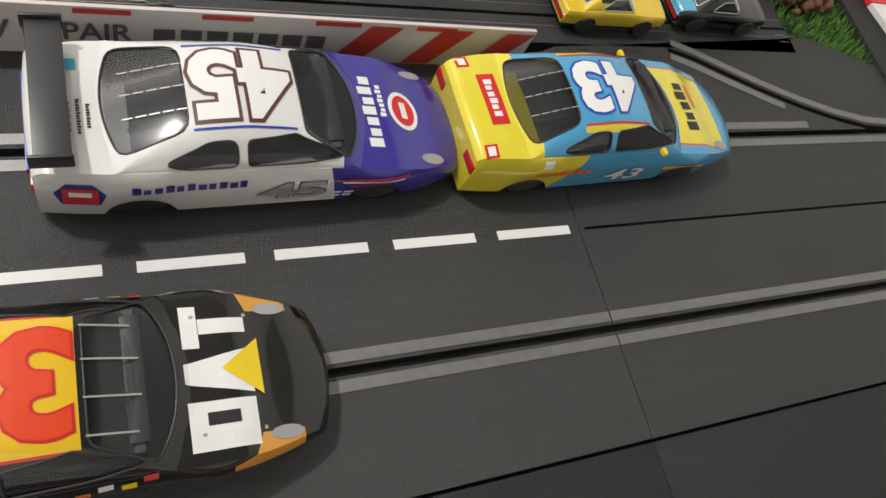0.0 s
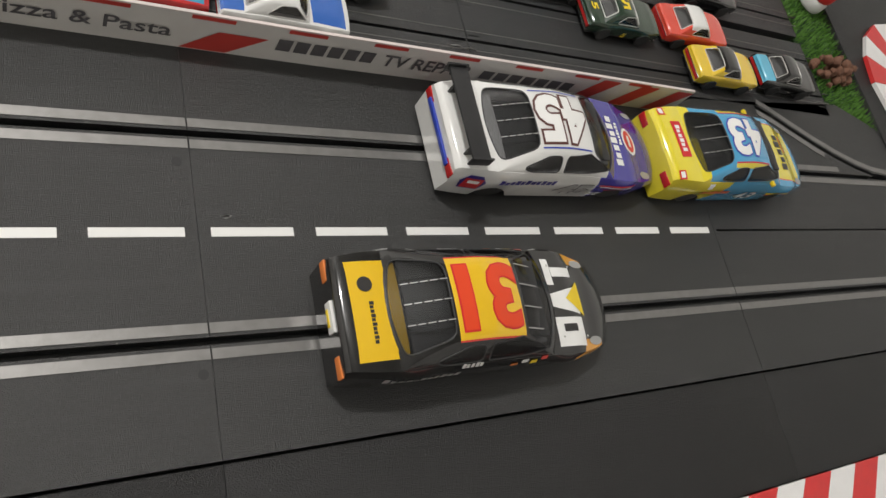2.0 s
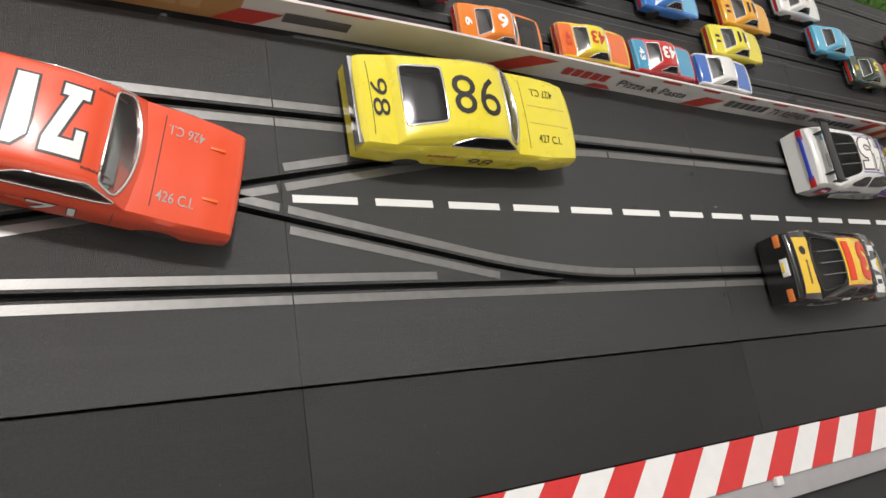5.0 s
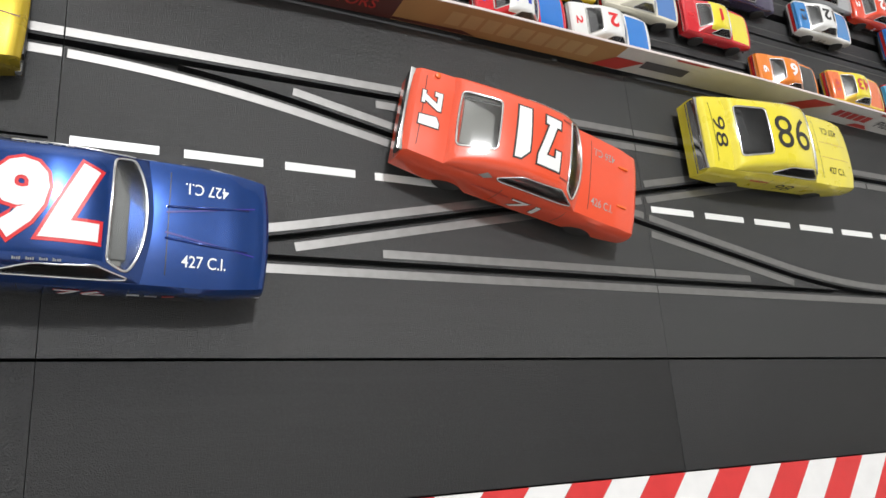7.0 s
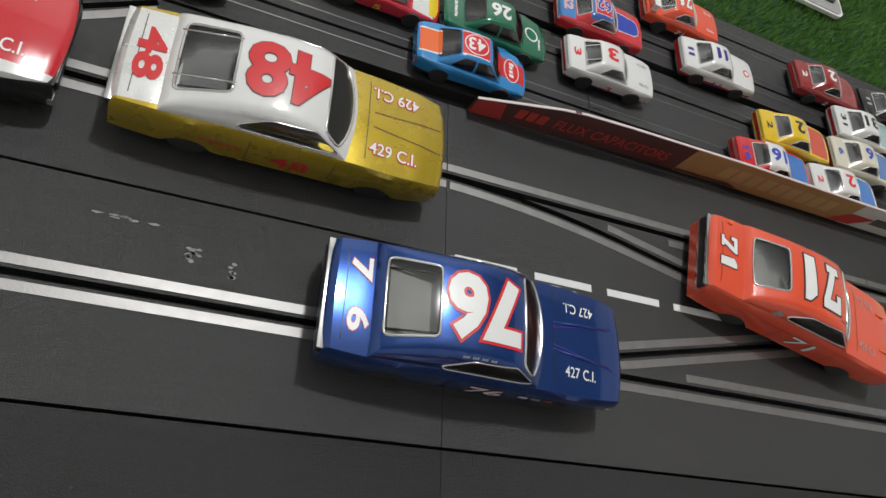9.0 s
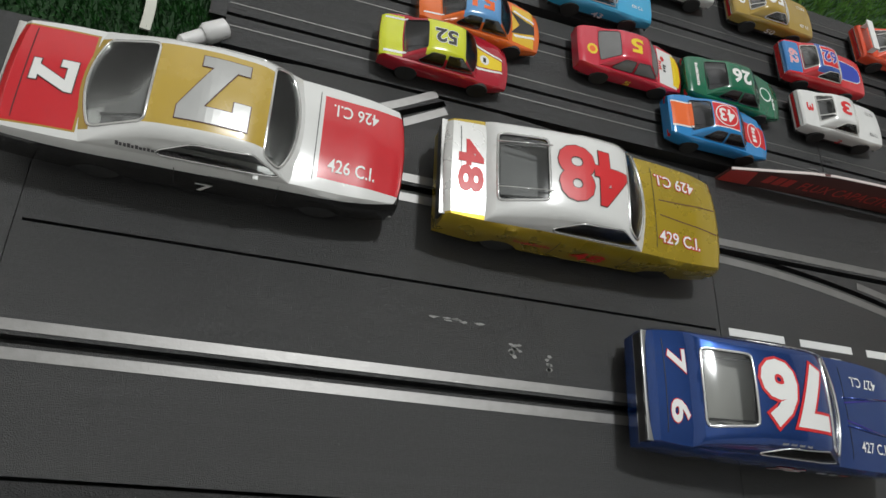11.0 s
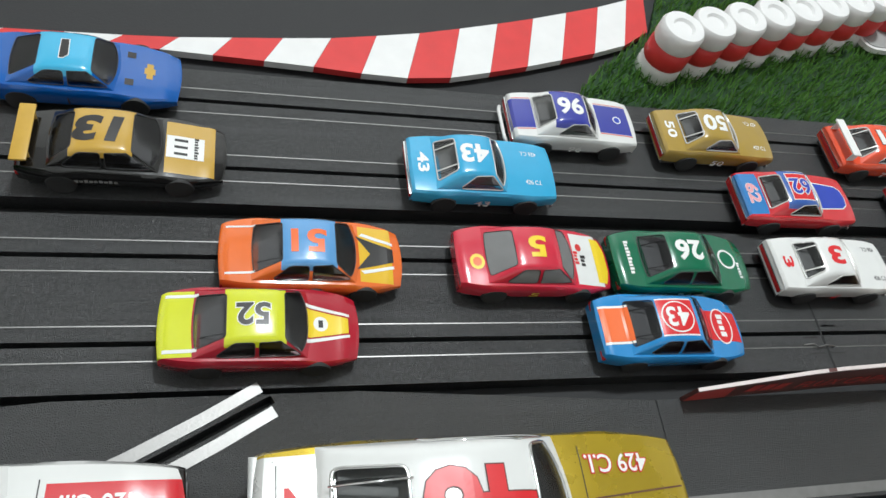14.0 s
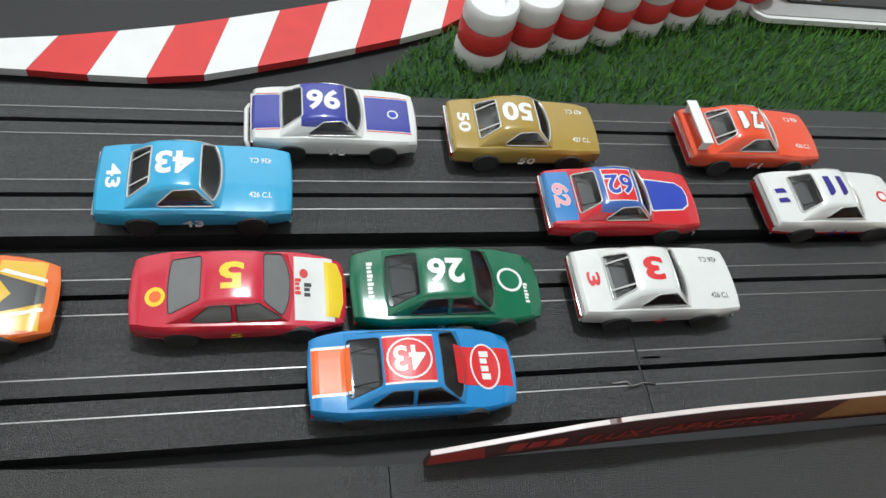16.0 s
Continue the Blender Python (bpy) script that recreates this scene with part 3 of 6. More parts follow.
        if edge:
            self.decal(slab_bm(text, h, w, grow), x, y, right, up, edge, "number_outline", lift=0.00026)
        self.decal(slab_bm(text, h, w), x, y, right, up, mat, "number", lift=0.00044)

    def bar(self, x, y, w, h, mat, turn="near", name="sticker", side=0, lift=0.00028, oval=False, pts=None):
        right, up = {"far": ((-1, 0), (0, -1)), "near": ((1, 0), (0, 1)), "tail": ((0, -1), (1, 0)), "nose": ((0, 1), (-1, 0))}[turn]
        if name.endswith(("sponsor_bar", "_print")) and not pts and w > 2 * h:
            bm, n = bmesh.new(), max(3, int(w / (h * 0.8)))
            for k in range(n):
                x0, x1 = -w / 2 + w * k / n, -w / 2 + w * (k + (0.80, 0.68, 0.74)[k % 3]) / n
                y1 = h * (0.5, 0.26, 0.32, 0.46, 0.28)[k % 5]
                bm.faces.new([bm.verts.new(p) for p in ((x0, -h / 2, 0), (x1, -h / 2, 0), (x1, y1, 0), (x0, y1, 0))])
            return tagged(self.decal(bm, x, y, right, up, mat, name, side=side, lift=lift), kind="stuff")
        return self.decal(poly_bm(pts or (oval_pts(w, h) if oval else rect_pts(w, h))), x, y, right, up, mat, name, side=side, lift=lift)

    def blade(self, x, z, mat, w=None, h=0.006, thick=0.0012, lean=0.002):
        w = w or self.c["W"] * 0.9
        bm = box_bm(x - thick, x + thick, -w / 2, w / 2, z, z + h, 0.0005)
        for v in bm.verts:
            v.co.x -= lean * (v.co.z - z) / h
        return part("spoiler", bm, mat, self.root, "rear spoiler")


# ---- large structure ----
P_DASH = 0.345 / 7
S3, S2, S1, S0 = 0.0, 0.345, 0.69, 1.035
LANE, RAIL, RAIL_HALF = 0.0495, 0.0056, 0.0023
solid("table_top", box_bm(-1.3, 2.3, -1.0, 1.3, -0.04, -0.0092, 0.004), TABLE, "black painted board table top", "table", kind="structure")
# Unseen room, drawn in close with pale walls to bounce lamp light as fill.
for nm, x0, x1, y0, y1, z0, z1 in (("wall_north", -1.8, 2.8, 1.9, 2.0, -0.9, 2.4), ("wall_south", -1.8, 2.8, -1.7, -1.6, -0.9, 2.4), ("wall_west", -1.9, -1.8, -1.7, 2.0, -0.9, 2.4), ("wall_east", 2.8, 2.9, -1.7, 2.0, -0.9, 2.4), ("ceiling", -1.9, 2.9, -1.7, 2.0, 2.4, 2.5), ("floor", -1.9, 2.9, -1.7, 2.0, -1.0, -0.9)):
    solid(nm, box_bm(x0, x1, y0, y1, z0, z1), {"floor": FLOORING, "ceiling": DIM_CEILING}.get(nm, PLASTER), "unseen plain room surface added round the track to steer bounced light", nm.split("_")[0], kind="structure")
for x0, y0 in ((-1.2, -0.9), (2.2, -0.9), (-1.2, 1.2), (2.2, 1.2)):
    solid("table_leg", box_bm(x0 - 0.03, x0 + 0.03, y0 - 0.03, y0 + 0.03, -0.9, -0.04, 0.004), GREY, "grey square table leg", "table leg", "table legs", "structure")
for lx, ly, lz, watts in LAMPS:
    fix = thing("ceiling_lamp", "white bulb lamp hanging from the ceiling", "lamp", "ceiling lamps")
    part("cord", tube(bmesh.new(), [(lx, ly, lz + 0.12), (lx, ly, 2.4)], 0.004), BLACK, fix)
    part("socket", lathe(bmesh.new(), [(0.004, 0.12), (0.018, 0.115), (0.020, 0.06), (0.012, 0.045)], 24, Matrix.Translation((lx, ly, lz)) @ pose(0, 0, 0, 90, 0, 0)), WHITE, fix)


def cross_line(sign, x0=-0.016, x1=0.596):
    """The crossover: eases out of one lane, runs straight across the middle and eases into the other."""
    out = []
    for i in range(69):
        x = x0 + (x1 - x0) * i / 68
        d = abs(x - 0.29)
        y = 0.208 * d if d < 0.17 else 0.0354 + 0.208 * (d - 0.17) * (1 - (d - 0.17) / 0.272)
        out.append((x, sign * math.copysign(min(y, LANE), 0.29 - x)))
    return out


PIT_L = [(-0.335, 0.0495), (-0.31, 0.0505), (-0.285, 0.054), (-0.26, 0.0605), (-0.235, 0.0695), (-0.21, 0.081), (-0.185, 0.094), (-0.165, 0.1055)]
PIT_R = [(1.14, 0.1085), (1.155, 0.102), (1.175, 0.0915), (1.20, 0.079), (1.225, 0.068), (1.25, 0.059), (1.275, 0.0525), (1.305, 0.0497), (1.33, 0.0495)]


def cut(base, cutters):
    """base with the grooves of the cutters taken out of it."""
    ob = new("plate", base)
    for k in cutters:
        m = ob.modifiers.new("groove", "BOOLEAN")
        m.object, m.operation, m.solver = k, "DIFFERENCE", "EXACT"
    me = bpy.data.meshes.new_from_object(ob.evaluated_get(bpy.context.evaluated_depsgraph_get()))
    for o in (ob, *cutters):
        bpy.data.objects.remove(o)
    return me


def clip_line(pts, x0, x1):
    out = []
    for (xa, ya), (xb, yb) in zip(pts, pts[1:]):
        for k in range(5):
            x = xa + (xb - xa) * k / 4
            if x0 <= x <= x1:
                out.append((x, ya + (yb - ya) * k / 4))
    clean = []
    for p in out:
        if not clean or abs(p[0] - clean[-1][0]) > 1e-5:
            clean.append(p)
    return clean


def section(x0, x1, slots, rails, label, y1=0.099, plan=None, seam=False):
    root = thing("track_section", label, "track section", "track sections", "structure")
    if plan:
        bm = bmesh.new()
        f = bm.faces.new([bm.verts.new((x, y, -0.009)) for x, y in plan])
        r = bmesh.ops.extrude_face_region(bm, geom=[f])
        for v in r["geom"]:
            if isinstance(v, bmesh.types.BMVert):
                v.co.z = 0.0
        bmesh.ops.recalc_face_normals(bm, faces=bm.faces)
    else:
        bm = box_bm(x0 + 0.0001, x1 - 0.0001, -0.0987, y1 - 0.0003, -0.009, 0.0)
    cutters = []
    for line in slots:
        cb = ribbon(bmesh.new(), line, 0.0017, -0.0072, 0.002)
        me = bpy.data.meshes.new("groove")
        cb.to_mesh(me)
        cb.free()
        cutters.append(new("groove", me))
    if seam:
        cb = ribbon(bmesh.new(), straight(0.0, x0 + 0.003, x1 - 0.003), 0.0007, -0.0040, 0.002)
        me = bpy.data.meshes.new("groove")
        cb.to_mesh(me)
        cb.free()
        cutters.append(new("groove", me))
    me0 = bpy.data.meshes.new("plate")
    bm.to_mesh(me0)
    bm.free()
    me = cut(me0, cutters)
    me.materials.clear()
    me.materials.append(TRACK)
    me.name = "plate"
    ob = new("plate", me)
    ob.parent = root
    for line in rails:
        if len(line) > 1:
            part("rail", ribbon(bmesh.new(), line, RAIL_HALF, -0.0015, 0.00035), STEEL, root, smooth=False)
    return root


def straight(y, x0, x1):
    return [(x0, y), (x1, y)]


def dash(root, x):
    part("lane_dash", box_bm(x, x + P_DASH * 0.772, -0.0022, 0.0022, -0.0005, 0.00022), WHITE, root, smooth=False)


ext = 0.002
A, B = cross_line(1), cross_line(-1)
far_up, far_lo, near_up, near_lo = LANE + RAIL, LANE - RAIL, -LANE + RAIL, -LANE - RAIL
# plain straights with dashes
for x0 in (S1, -0.69):
    lab = "straight black slot track section with two metal-railed lanes"
    r = section(x0, x0 + 0.345, [straight(LANE, x0 - ext, x0 + 0.345 + ext), straight(-LANE, x0 - ext, x0 + 0.345 + ext)], [straight(y, x0 + 0.0004, x0 + 0.3446) for y in (far_up, far_lo, near_up, near_lo)], lab)
    for i in range(7):
        dash(r, x0 + P_DASH * (i + 0.114))
# crossover, two sections
for x0, x1 in ((S3, S2), (S2, S1)):
    sl = [straight(LANE, x0 - ext, x1 + ext), straight(-LANE, x0 - ext, x1 + ext), clip_line(A, x0 - ext, x1 + ext), clip_line(B, x0 - ext, x1 + ext)]
    rl = []
    for y in (far_up, near_lo):
        rl.append(straight(y, x0 + 0.0004, x1 - 0.0004))
    a, b = (0.156, S2 - 0.0004) if x0 == S3 else (S2 + 0.0004, 0.433)
    rl += [straight(far_lo, a, b), straight(near_up, a, b)]
    if x0 == S2:
        rl += [straight(far_lo, 0.5955, S1 - 0.0004), straight(near_up, 0.5955, S1 - 0.0004)]
    for line, sg in ((A, 1), (B, -1)):
        lim0, lim1 = x0 + 0.0004, x1 - 0.0004
        # the rail that carries on from the inner rail of the lane, and the one that starts free
        rl.append([p for p in clip_line(offset_line(line, -sg * RAIL), max(lim0, 0.0), min(lim1, 0.236 if x0 == S3 else 0.48))])
        rl.append([p for p in clip_line(offset_line(line, sg * RAIL), max(lim0, 0.108), min(lim1, 0.5955))])
    r = section(x0, x1, sl, rl, "black lane-changing track section with crossing slots and metal rails")
    for i in range(7):
        if x0 == S3 and i > 3:
            continue
        dash(r, x0 + P_DASH * (i + 0.114))
# pit turn-outs at both ends, with a groove along the middle
for x0, line in ((-0.345, PIT_L), (S0, PIT_R)):
    left = x0 < 0
    x1 = x0 + 0.345
    plan = [(x0 + 0.00025, -0.0987), (x1 - 0.00025, -0.0987), (x1 - 0.00025, 0.0985), (-0.13, 0.1075), (-0.24, 0.1075), (x0 + 0.00025, 0.0985)] if left else [(x0 + 0.00025, -0.0987), (x1 - 0.00025, -0.0987), (x1 - 0.00025, 0.075), (1.262, 0.1225), (1.06, 0.1075), (x0 + 0.00025, 0.0985)]
    sl = [straight(LANE, x0 - ext, x1 + ext), straight(-LANE, x0 - ext, x1 + ext), [(line[0][0] - 0.002, line[0][1]), *line[1:-1], (line[-1][0] + 0.002, line[-1][1])]]
    rl = [straight(near_up, x0 + 0.0004, x1 - 0.0004), straight(near_lo, x0 + 0.0004, x1 - 0.0004), straight(far_lo, x0 + 0.0004, x1 - 0.0004)]
    if left:
        rl += [straight(far_up, -0.195, x1 - 0.0004), clip_line(offset_line(line, RAIL), x0, 0.0), clip_line(offset_line(line, -RAIL), -0.215, 0.0)]
    else:
        rl += [straight(far_up, x0 + 0.0004, 1.222), straight(far_up, 1.31, x1 - 0.0004), clip_line(offset_line(line, RAIL), 1.0, 1.335), clip_line(offset_line(line, -RAIL), 1.0, 1.212)]
    r = section(x0, x1, sl, rl, "black pit-lane track section with a branching slot", plan=plan, seam=True)
# shoulders along the near side
for i in range(-2, 4):
    x0 = i * 0.345
    sh = thing("shoulder", "matt black track shoulder beside the lanes, colour darkened for weak sheen", "track shoulder", "track shoulders", "structure")
    part("plate", box_bm(x0 + 0.0001, x0 + 0.3449, -0.1665, -0.1002, -0.009, -0.0002, 0.0002), SHOULDER, sh)
# small-scale track: two double-lane tracks side by side
for ya in (0.1098, 0.1935):
    xs = [-0.281, 0.103, 0.484, 0.865, 1.246]
    for x0, x1 in zip(xs, xs[1:]):
        yc = ya + 0.0381
        root = thing("small_track_section", "narrow black two-lane slot track with thin steel rails", "track section", "small track sections", "structure")
        cuts = []
        for yl in (yc - 0.019, yc + 0.019):
            cb = ribbon(bmesh.new(), straight(yl, x0 - ext, x1 + ext), 0.0011, -0.0060, 0.002)
            me = bpy.data.meshes.new("groove")
            cb.to_mesh(me)
            cb.free()
            cuts.append(new("groove", me))
        me0 = bpy.data.meshes.new("plate")
        pb = box_bm(x0 + 0.0003, x1 - 0.0003, ya, ya + 0.0762, -0.009, 0.0)
        pb.to_mesh(me0)
        pb.free()
        me = cut(me0, cuts)
        me.materials.clear()
        me.materials.append(HOTRACK)
        ob = new("plate", me)
        ob.parent = root
        if x0 < 0:
            for yn in (yc - 0.012, yc + 0.026):
                part("connector_tab", box_bm(x0 - 0.008, x0 + 0.0002, yn - 0.009, yn + 0.002, -0.0088, -0.0006), HOTRACK, root)
        for yl in (yc - 0.019, yc + 0.019):
            for o in (-0.0072, 0.0072):
                part("rail", box_bm(x0 + 0.0008, x1 - 0.0008, yl + o - 0.00024, yl + o + 0.00024, -0.001, 0.0002), DULLSTEEL, root, smooth=False)
            # joint tongues
            part("joint_clip", tube(bmesh.new(), [(x1 - 0.014, yl - 0.0062, 0.0006), (x1 - 0.008, yl - 0.0058, 0.0009), (x1 - 0.006, yl - 0.0078, 0.0012), (x1 - 0.001, yl - 0.0066, 0.0007), (x1 + 0.004, yl - 0.0072, 0.0006)], 0.0004, 5), STEEL, root)
            # Slits are not cut: thin dark bars carry their recess shade as colour.
            for xs0, dy in ((x1 - 0.011, -0.0105), (x1 - 0.012, -0.0022), (x1 + 0.002, 0.0040), (x0 + 0.0012, -0.0105), (x0 + 0.0012, 0.0040)):
                part("slit_shade_bar", box_bm(xs0, xs0 + 0.0085, yl + dy - 0.0004, yl + dy + 0.0004, -0.001, 0.00012), INK, root, smooth=False)
            part("notch", box_bm(x1 - 0.0008, x1 - 0.0001, yl - 0.019, yl + 0.019, -0.001, 0.00015), BLACK, root, smooth=False)


# ---- large cars ----
def on_track(x, y, deg=0.0, z=0.0):
    return pose(x, y, z, 0, 0, deg)


WHITEP, REDP = (0.78, 0.78, 0.76), (0.62, 0.02, 0.03)
GOLDP, ORANGEP, YELLOWP = (0.54, 0.385, 0.02), (0.80, 0.085, 0.028), (0.80, 0.68, 0.04)
BLACKP, SKYP = (0.006, 0.0055, 0.005), (0.07, 0.36, 0.62)
TORINO = dict(CLASSIC, L=0.155, W=0.0595, wheels=(0.034, 0.124), rb=0.0185, rr=0.0478, fr=0.0873, fb=0.104, rear_step=0.0046, roof_drop=0.0016, bulge_r=0.0005, rear_m=(0.12, 0.96, 0.15, 0.85), wr=0.0245, wr_rear=0.96)
CHARGER = dict(CLASSIC, L=0.163, rb=0.031, rr=0.0555, fr=0.098, fb=0.114, rear_m=(0.06, 0.94, 0.10, 0.90), bulge_r=0.005, wr=0.0245, wr_rear=0.96, wheels=(0.037, 0.130))
CHARGER71 = dict(CHARGER, L=0.1545, wheels=(0.035, 0.124), rear_m=(0.10, 0.95, 0.18, 0.82), rb=0.0225, rr=0.0490, fr=0.0915, fb=0.1075, rear_step=0.0042, roof_drop=0.0016, bulge_r=0.001, bow_f=0.0005, taper_f=0.06)


def hood_lines(car, x0, x1, spread=0.008, mat=BLACK):
    """Flat lines painted as the shade of pressed ridges and the shut line of a bonnet and boot."""
    for y in (-spread, spread):
        car.bar((x0 + x1) / 2, y, x1 - x0, 0.0004, mat, name="bonnet_crease_shade", lift=0.00012)


def shut_lines(car, c):
    W = c["W"]
    if not c["bumper"]:
        return
    for sg in (-1, 1):
        for x in (c["fb"] - 0.004, c["rr"] + 0.012):
            car.bar(x, 0.0175, 0.0004, 0.016, INK, name="door_gap", side=sg, lift=0.00012)
    car.bar(c["fb"] + 0.009, 0, 0.0004, W * 0.78, INK, name="bonnet_gap", lift=0.00012)
    car.bar(0.006, 0, 0.0004, W * 0.74, INK, name="boot_gap", lift=0.00012)


def lamps_front(car, mat=None):
    c = car.c
    for sg in (-1, 1):
        car.bar(c["L"] - 0.011, sg * c["W"] * 0.355, 0.011, 0.0045, mat or SILVER, name="headlight", oval=True)


def mirrors(car, mat):
    c = car.c
    for sg in (-1, 1):
        part("mirror", box_bm(c["fb"] - 0.0155, c["fb"] - 0.013, sg * c["W"] * 0.475 - 0.002, sg * c["W"] * 0.475 + 0.002, 0.0275, 0.0302, 0.0007), mat, car.root)


def pins(car, xs, mat=CHROME):
    for x, y in xs:
        hit, *_ = car.tree.ray_cast(Vector((x, y, 0.3)), Vector((0, 0, -1)))
        part("bonnet_pin", lathe(bmesh.new(), [(0.0007, -0.0003), (0.0007, 0.0004), (0.0004, 0.0007)], 8, Matrix.Translation(hit) @ pose(0, 0, 0, 90, 0, 0)), mat, car.root)


def rear_straps(car, n=3, mat=SILVER):
    """Rows of thin bright dashes on the rear window of the modern stock cars."""
    c = car.c
    x0, run = c["rb"] + 0.004, (c["rr"] - c["rb"]) * 0.84
    for k in range(n):
        y = (k - (n - 1) / 2) * 0.0095
        for i in range(5):
            car.bar(x0 + run * (i + 0.5) / 5, y, run * 0.155, 0.00045, mat, name="window_strap", lift=0.0005)


car = Car("white and violet-blue stock car racer number 45 with black spoiler", STOCK, paint("white_blue_paint", WHITEP, [((0.035, 0.025, 0.30), 0.106, None, None, None, None, None, 0.25)]), paint("white_paint", WHITEP, [((0.035, 0.025, 0.30), 0.104, None, None, None, None, None, 0.0)]), on_track(0.8145, 0.0485, 0.8), inside=DARKINT, glassy=DARKGLASS)
car.number("45", 0.0685, 0, 0.027, 0.033, "far", WHITE, CARDBROWN, grow=0.035, bold=0.04)
for y in (-0.0178, 0.0178):
    car.bar(0.068, y, 0.036, 0.0008, BLUE, name="roof_stripe")
part("wing", box_bm(0.0015, 0.0125, -0.0275, 0.0275, 0.0395, 0.0412, 0.0006), BLACK, car.root, "wide black rear wing")
for sg in (-1, 1):
    part("wing_post", box_bm(0.004, 0.011, sg * 0.0185 - 0.0006, sg * 0.0185 + 0.0006, 0.029, 0.040, 0.0003), BLACK, car.root)
    part("wing_endplate", box_bm(0.0, 0.0130, sg * 0.0277 - 0.0006, sg * 0.0277 + 0.0006, 0.0365, 0.0430, 0.0004), BLACK, car.root)
for i, (x, w) in enumerate(((0.012, 0.012), (0.015, 0.014), (0.018, 0.01))):
    car.bar(x, -0.006, w, 0.0013, INK, "tail", "small_print")
car.bar(0.0135, 0.016, 0.005, 0.004, CYAN, "tail", "sticker")
car.bar(0.1205, -0.001, 0.035, 0.0062, WHITE, "nose", "bonnet_sponsor_bar")
car.bar(0.1265, 0.004, 0.016, 0.0026, WHITE, "nose", "bonnet_sponsor_bar")
car.bar(0.1365, 0.000, 0.019, 0.014, WHITE, "nose", "emblem", oval=True)
car.bar(0.1365, 0.000, 0.015, 0.0105, RED, "nose", "emblem_centre", oval=True, lift=0.0004)
car.bar(0.1365, 0.000, 0.008, 0.0030, WHITE, "nose", "emblem_bar", lift=0.0006)
for sg, turn in ((-1, "side"), (1, "back")):
    car.number("45", 0.086, 0.0150, 0.0115, 0.024, turn, SILVER, CARDINK, side=sg, bold=0.04)
    car.bar(0.049, 0.0225, 0.040, 0.0042, NAVY, side=sg, name="side_sponsor_bar")
    car.bar(0.0, 0.0, 0, 0, NAVY, side=sg, name="emblem_edge", pts=[(0.005, 0.0205), (0.009, 0.0260), (0.017, 0.0260), (0.021, 0.0205), (0.019, 0.0125), (0.007, 0.0125)])
    car.bar(0.013, 0.0185, 0.011, 0.010, RED, side=sg, name="emblem", lift=0.0005)
    car.bar(0.013, 0.0205, 0.007, 0.0028, WHITE, side=sg, name="emblem_bar", lift=0.0007)
    for k, m in enumerate((RED, WHITE, NAVY, RED)):
        car.bar(0.118, 0.0205 - k * 0.0015, 0.030 - k * 0.004, 0.0009, m, side=sg, name="side_flash")
    for k in range(4):
        car.bar(0.104 + 0.005 * (k % 2), 0.0115 - 0.003 * (k // 2), 0.004, 0.0018, WHITE, side=sg, name="small_sticker")
shut_lines(car, STOCK)
rear_straps(car)
lamps_front(car)
part("rear_print", box_bm(-0.0022, -0.0008, -0.020, 0.020, 0.0195, 0.0225, 0.0003), BLUE, car.root, "blue printed rear panel")

car = Car("yellow and sky-blue stock car racer number 43", STOCK, paint("yellow_sky_paint", SKYP, [(YELLOWP, None, 0.042, None, None, None, None, -0.45), (YELLOWP, 0.112, 0.149, -0.0225, 0.0225, 0.0135, None, 0.0), ((0.65, 0.12, 0.05), 0.112, 0.149, -0.0235, -0.0225, 0.0135, None, 0.0), ((0.65, 0.12, 0.05), 0.112, 0.149, 0.0225, 0.0235, 0.0135, None, 0.0)]), paint("sky_paint", SKYP, [(YELLOWP, None, 0.030, None, None, None, None, 0.0), (YELLOWP, 0.05, 0.092, None, -0.019, 0.038, 0.0425, 0.0), (YELLOWP, 0.05, 0.092, 0.019, None, 0.038, 0.0425, 0.0)]), on_track(0.976, 0.048, 1.8), inside=DARKINT, glassy=DARKGLASS)
car.number("43", 0.0685, 0, 0.025, 0.031, "far", WHITE, BLUE, grow=0.03, bold=0.04)
for y in (-0.0186, 0.0186):
    car.bar(0.068, y, 0.036, 0.0008, RED, name="roof_stripe")
car.bar(0.014, 0.002, 0.026, 0.0085, RED, "tail", "boot_sponsor_sign")
car.bar(0.014, 0.002, 0.020, 0.0038, WHITE, "tail", "boot_sponsor_bar", lift=0.0004)
for sg in (-1, 1):
    car.bar(0.006, sg * 0.023, 0.006, 0.006, RED, "tail", "sticker")
    car.bar(0.006, sg * 0.023, 0.004, 0.0035, WHITE, "tail", "sticker_centre", lift=0.0004)
car.bar(0.127, 0, 0.030, 0.0075, INK, "nose", "bonnet_sponsor_bar")
car.bar(0.135, 0.006, 0.014, 0.003, AMBER, "nose", "bonnet_picture")
for sg, turn in ((-1, "side"), (1, "back")):
    car.number("43", 0.083, 0.0135, 0.0105, 0.020, turn, WHITE, CARDINK, side=sg)
    car.bar(0.046, 0.0195, 0.030, 0.0042, ORANGE, side=sg, name="side_sponsor_bar")
    car.bar(0.118, 0.0165, 0.026, 0.0022, YELLOW, side=sg, name="side_flash")
    car.bar(0.118, 0.0140, 0.026, 0.0012, RED, side=sg, name="side_flash")
    car.bar(0.034, 0.0265, 0.005, 0.004, WHITE, side=sg, name="small_sticker")
shut_lines(car, STOCK)
rear_straps(car)
lamps_front(car)
mirrors(car, YELLOW)

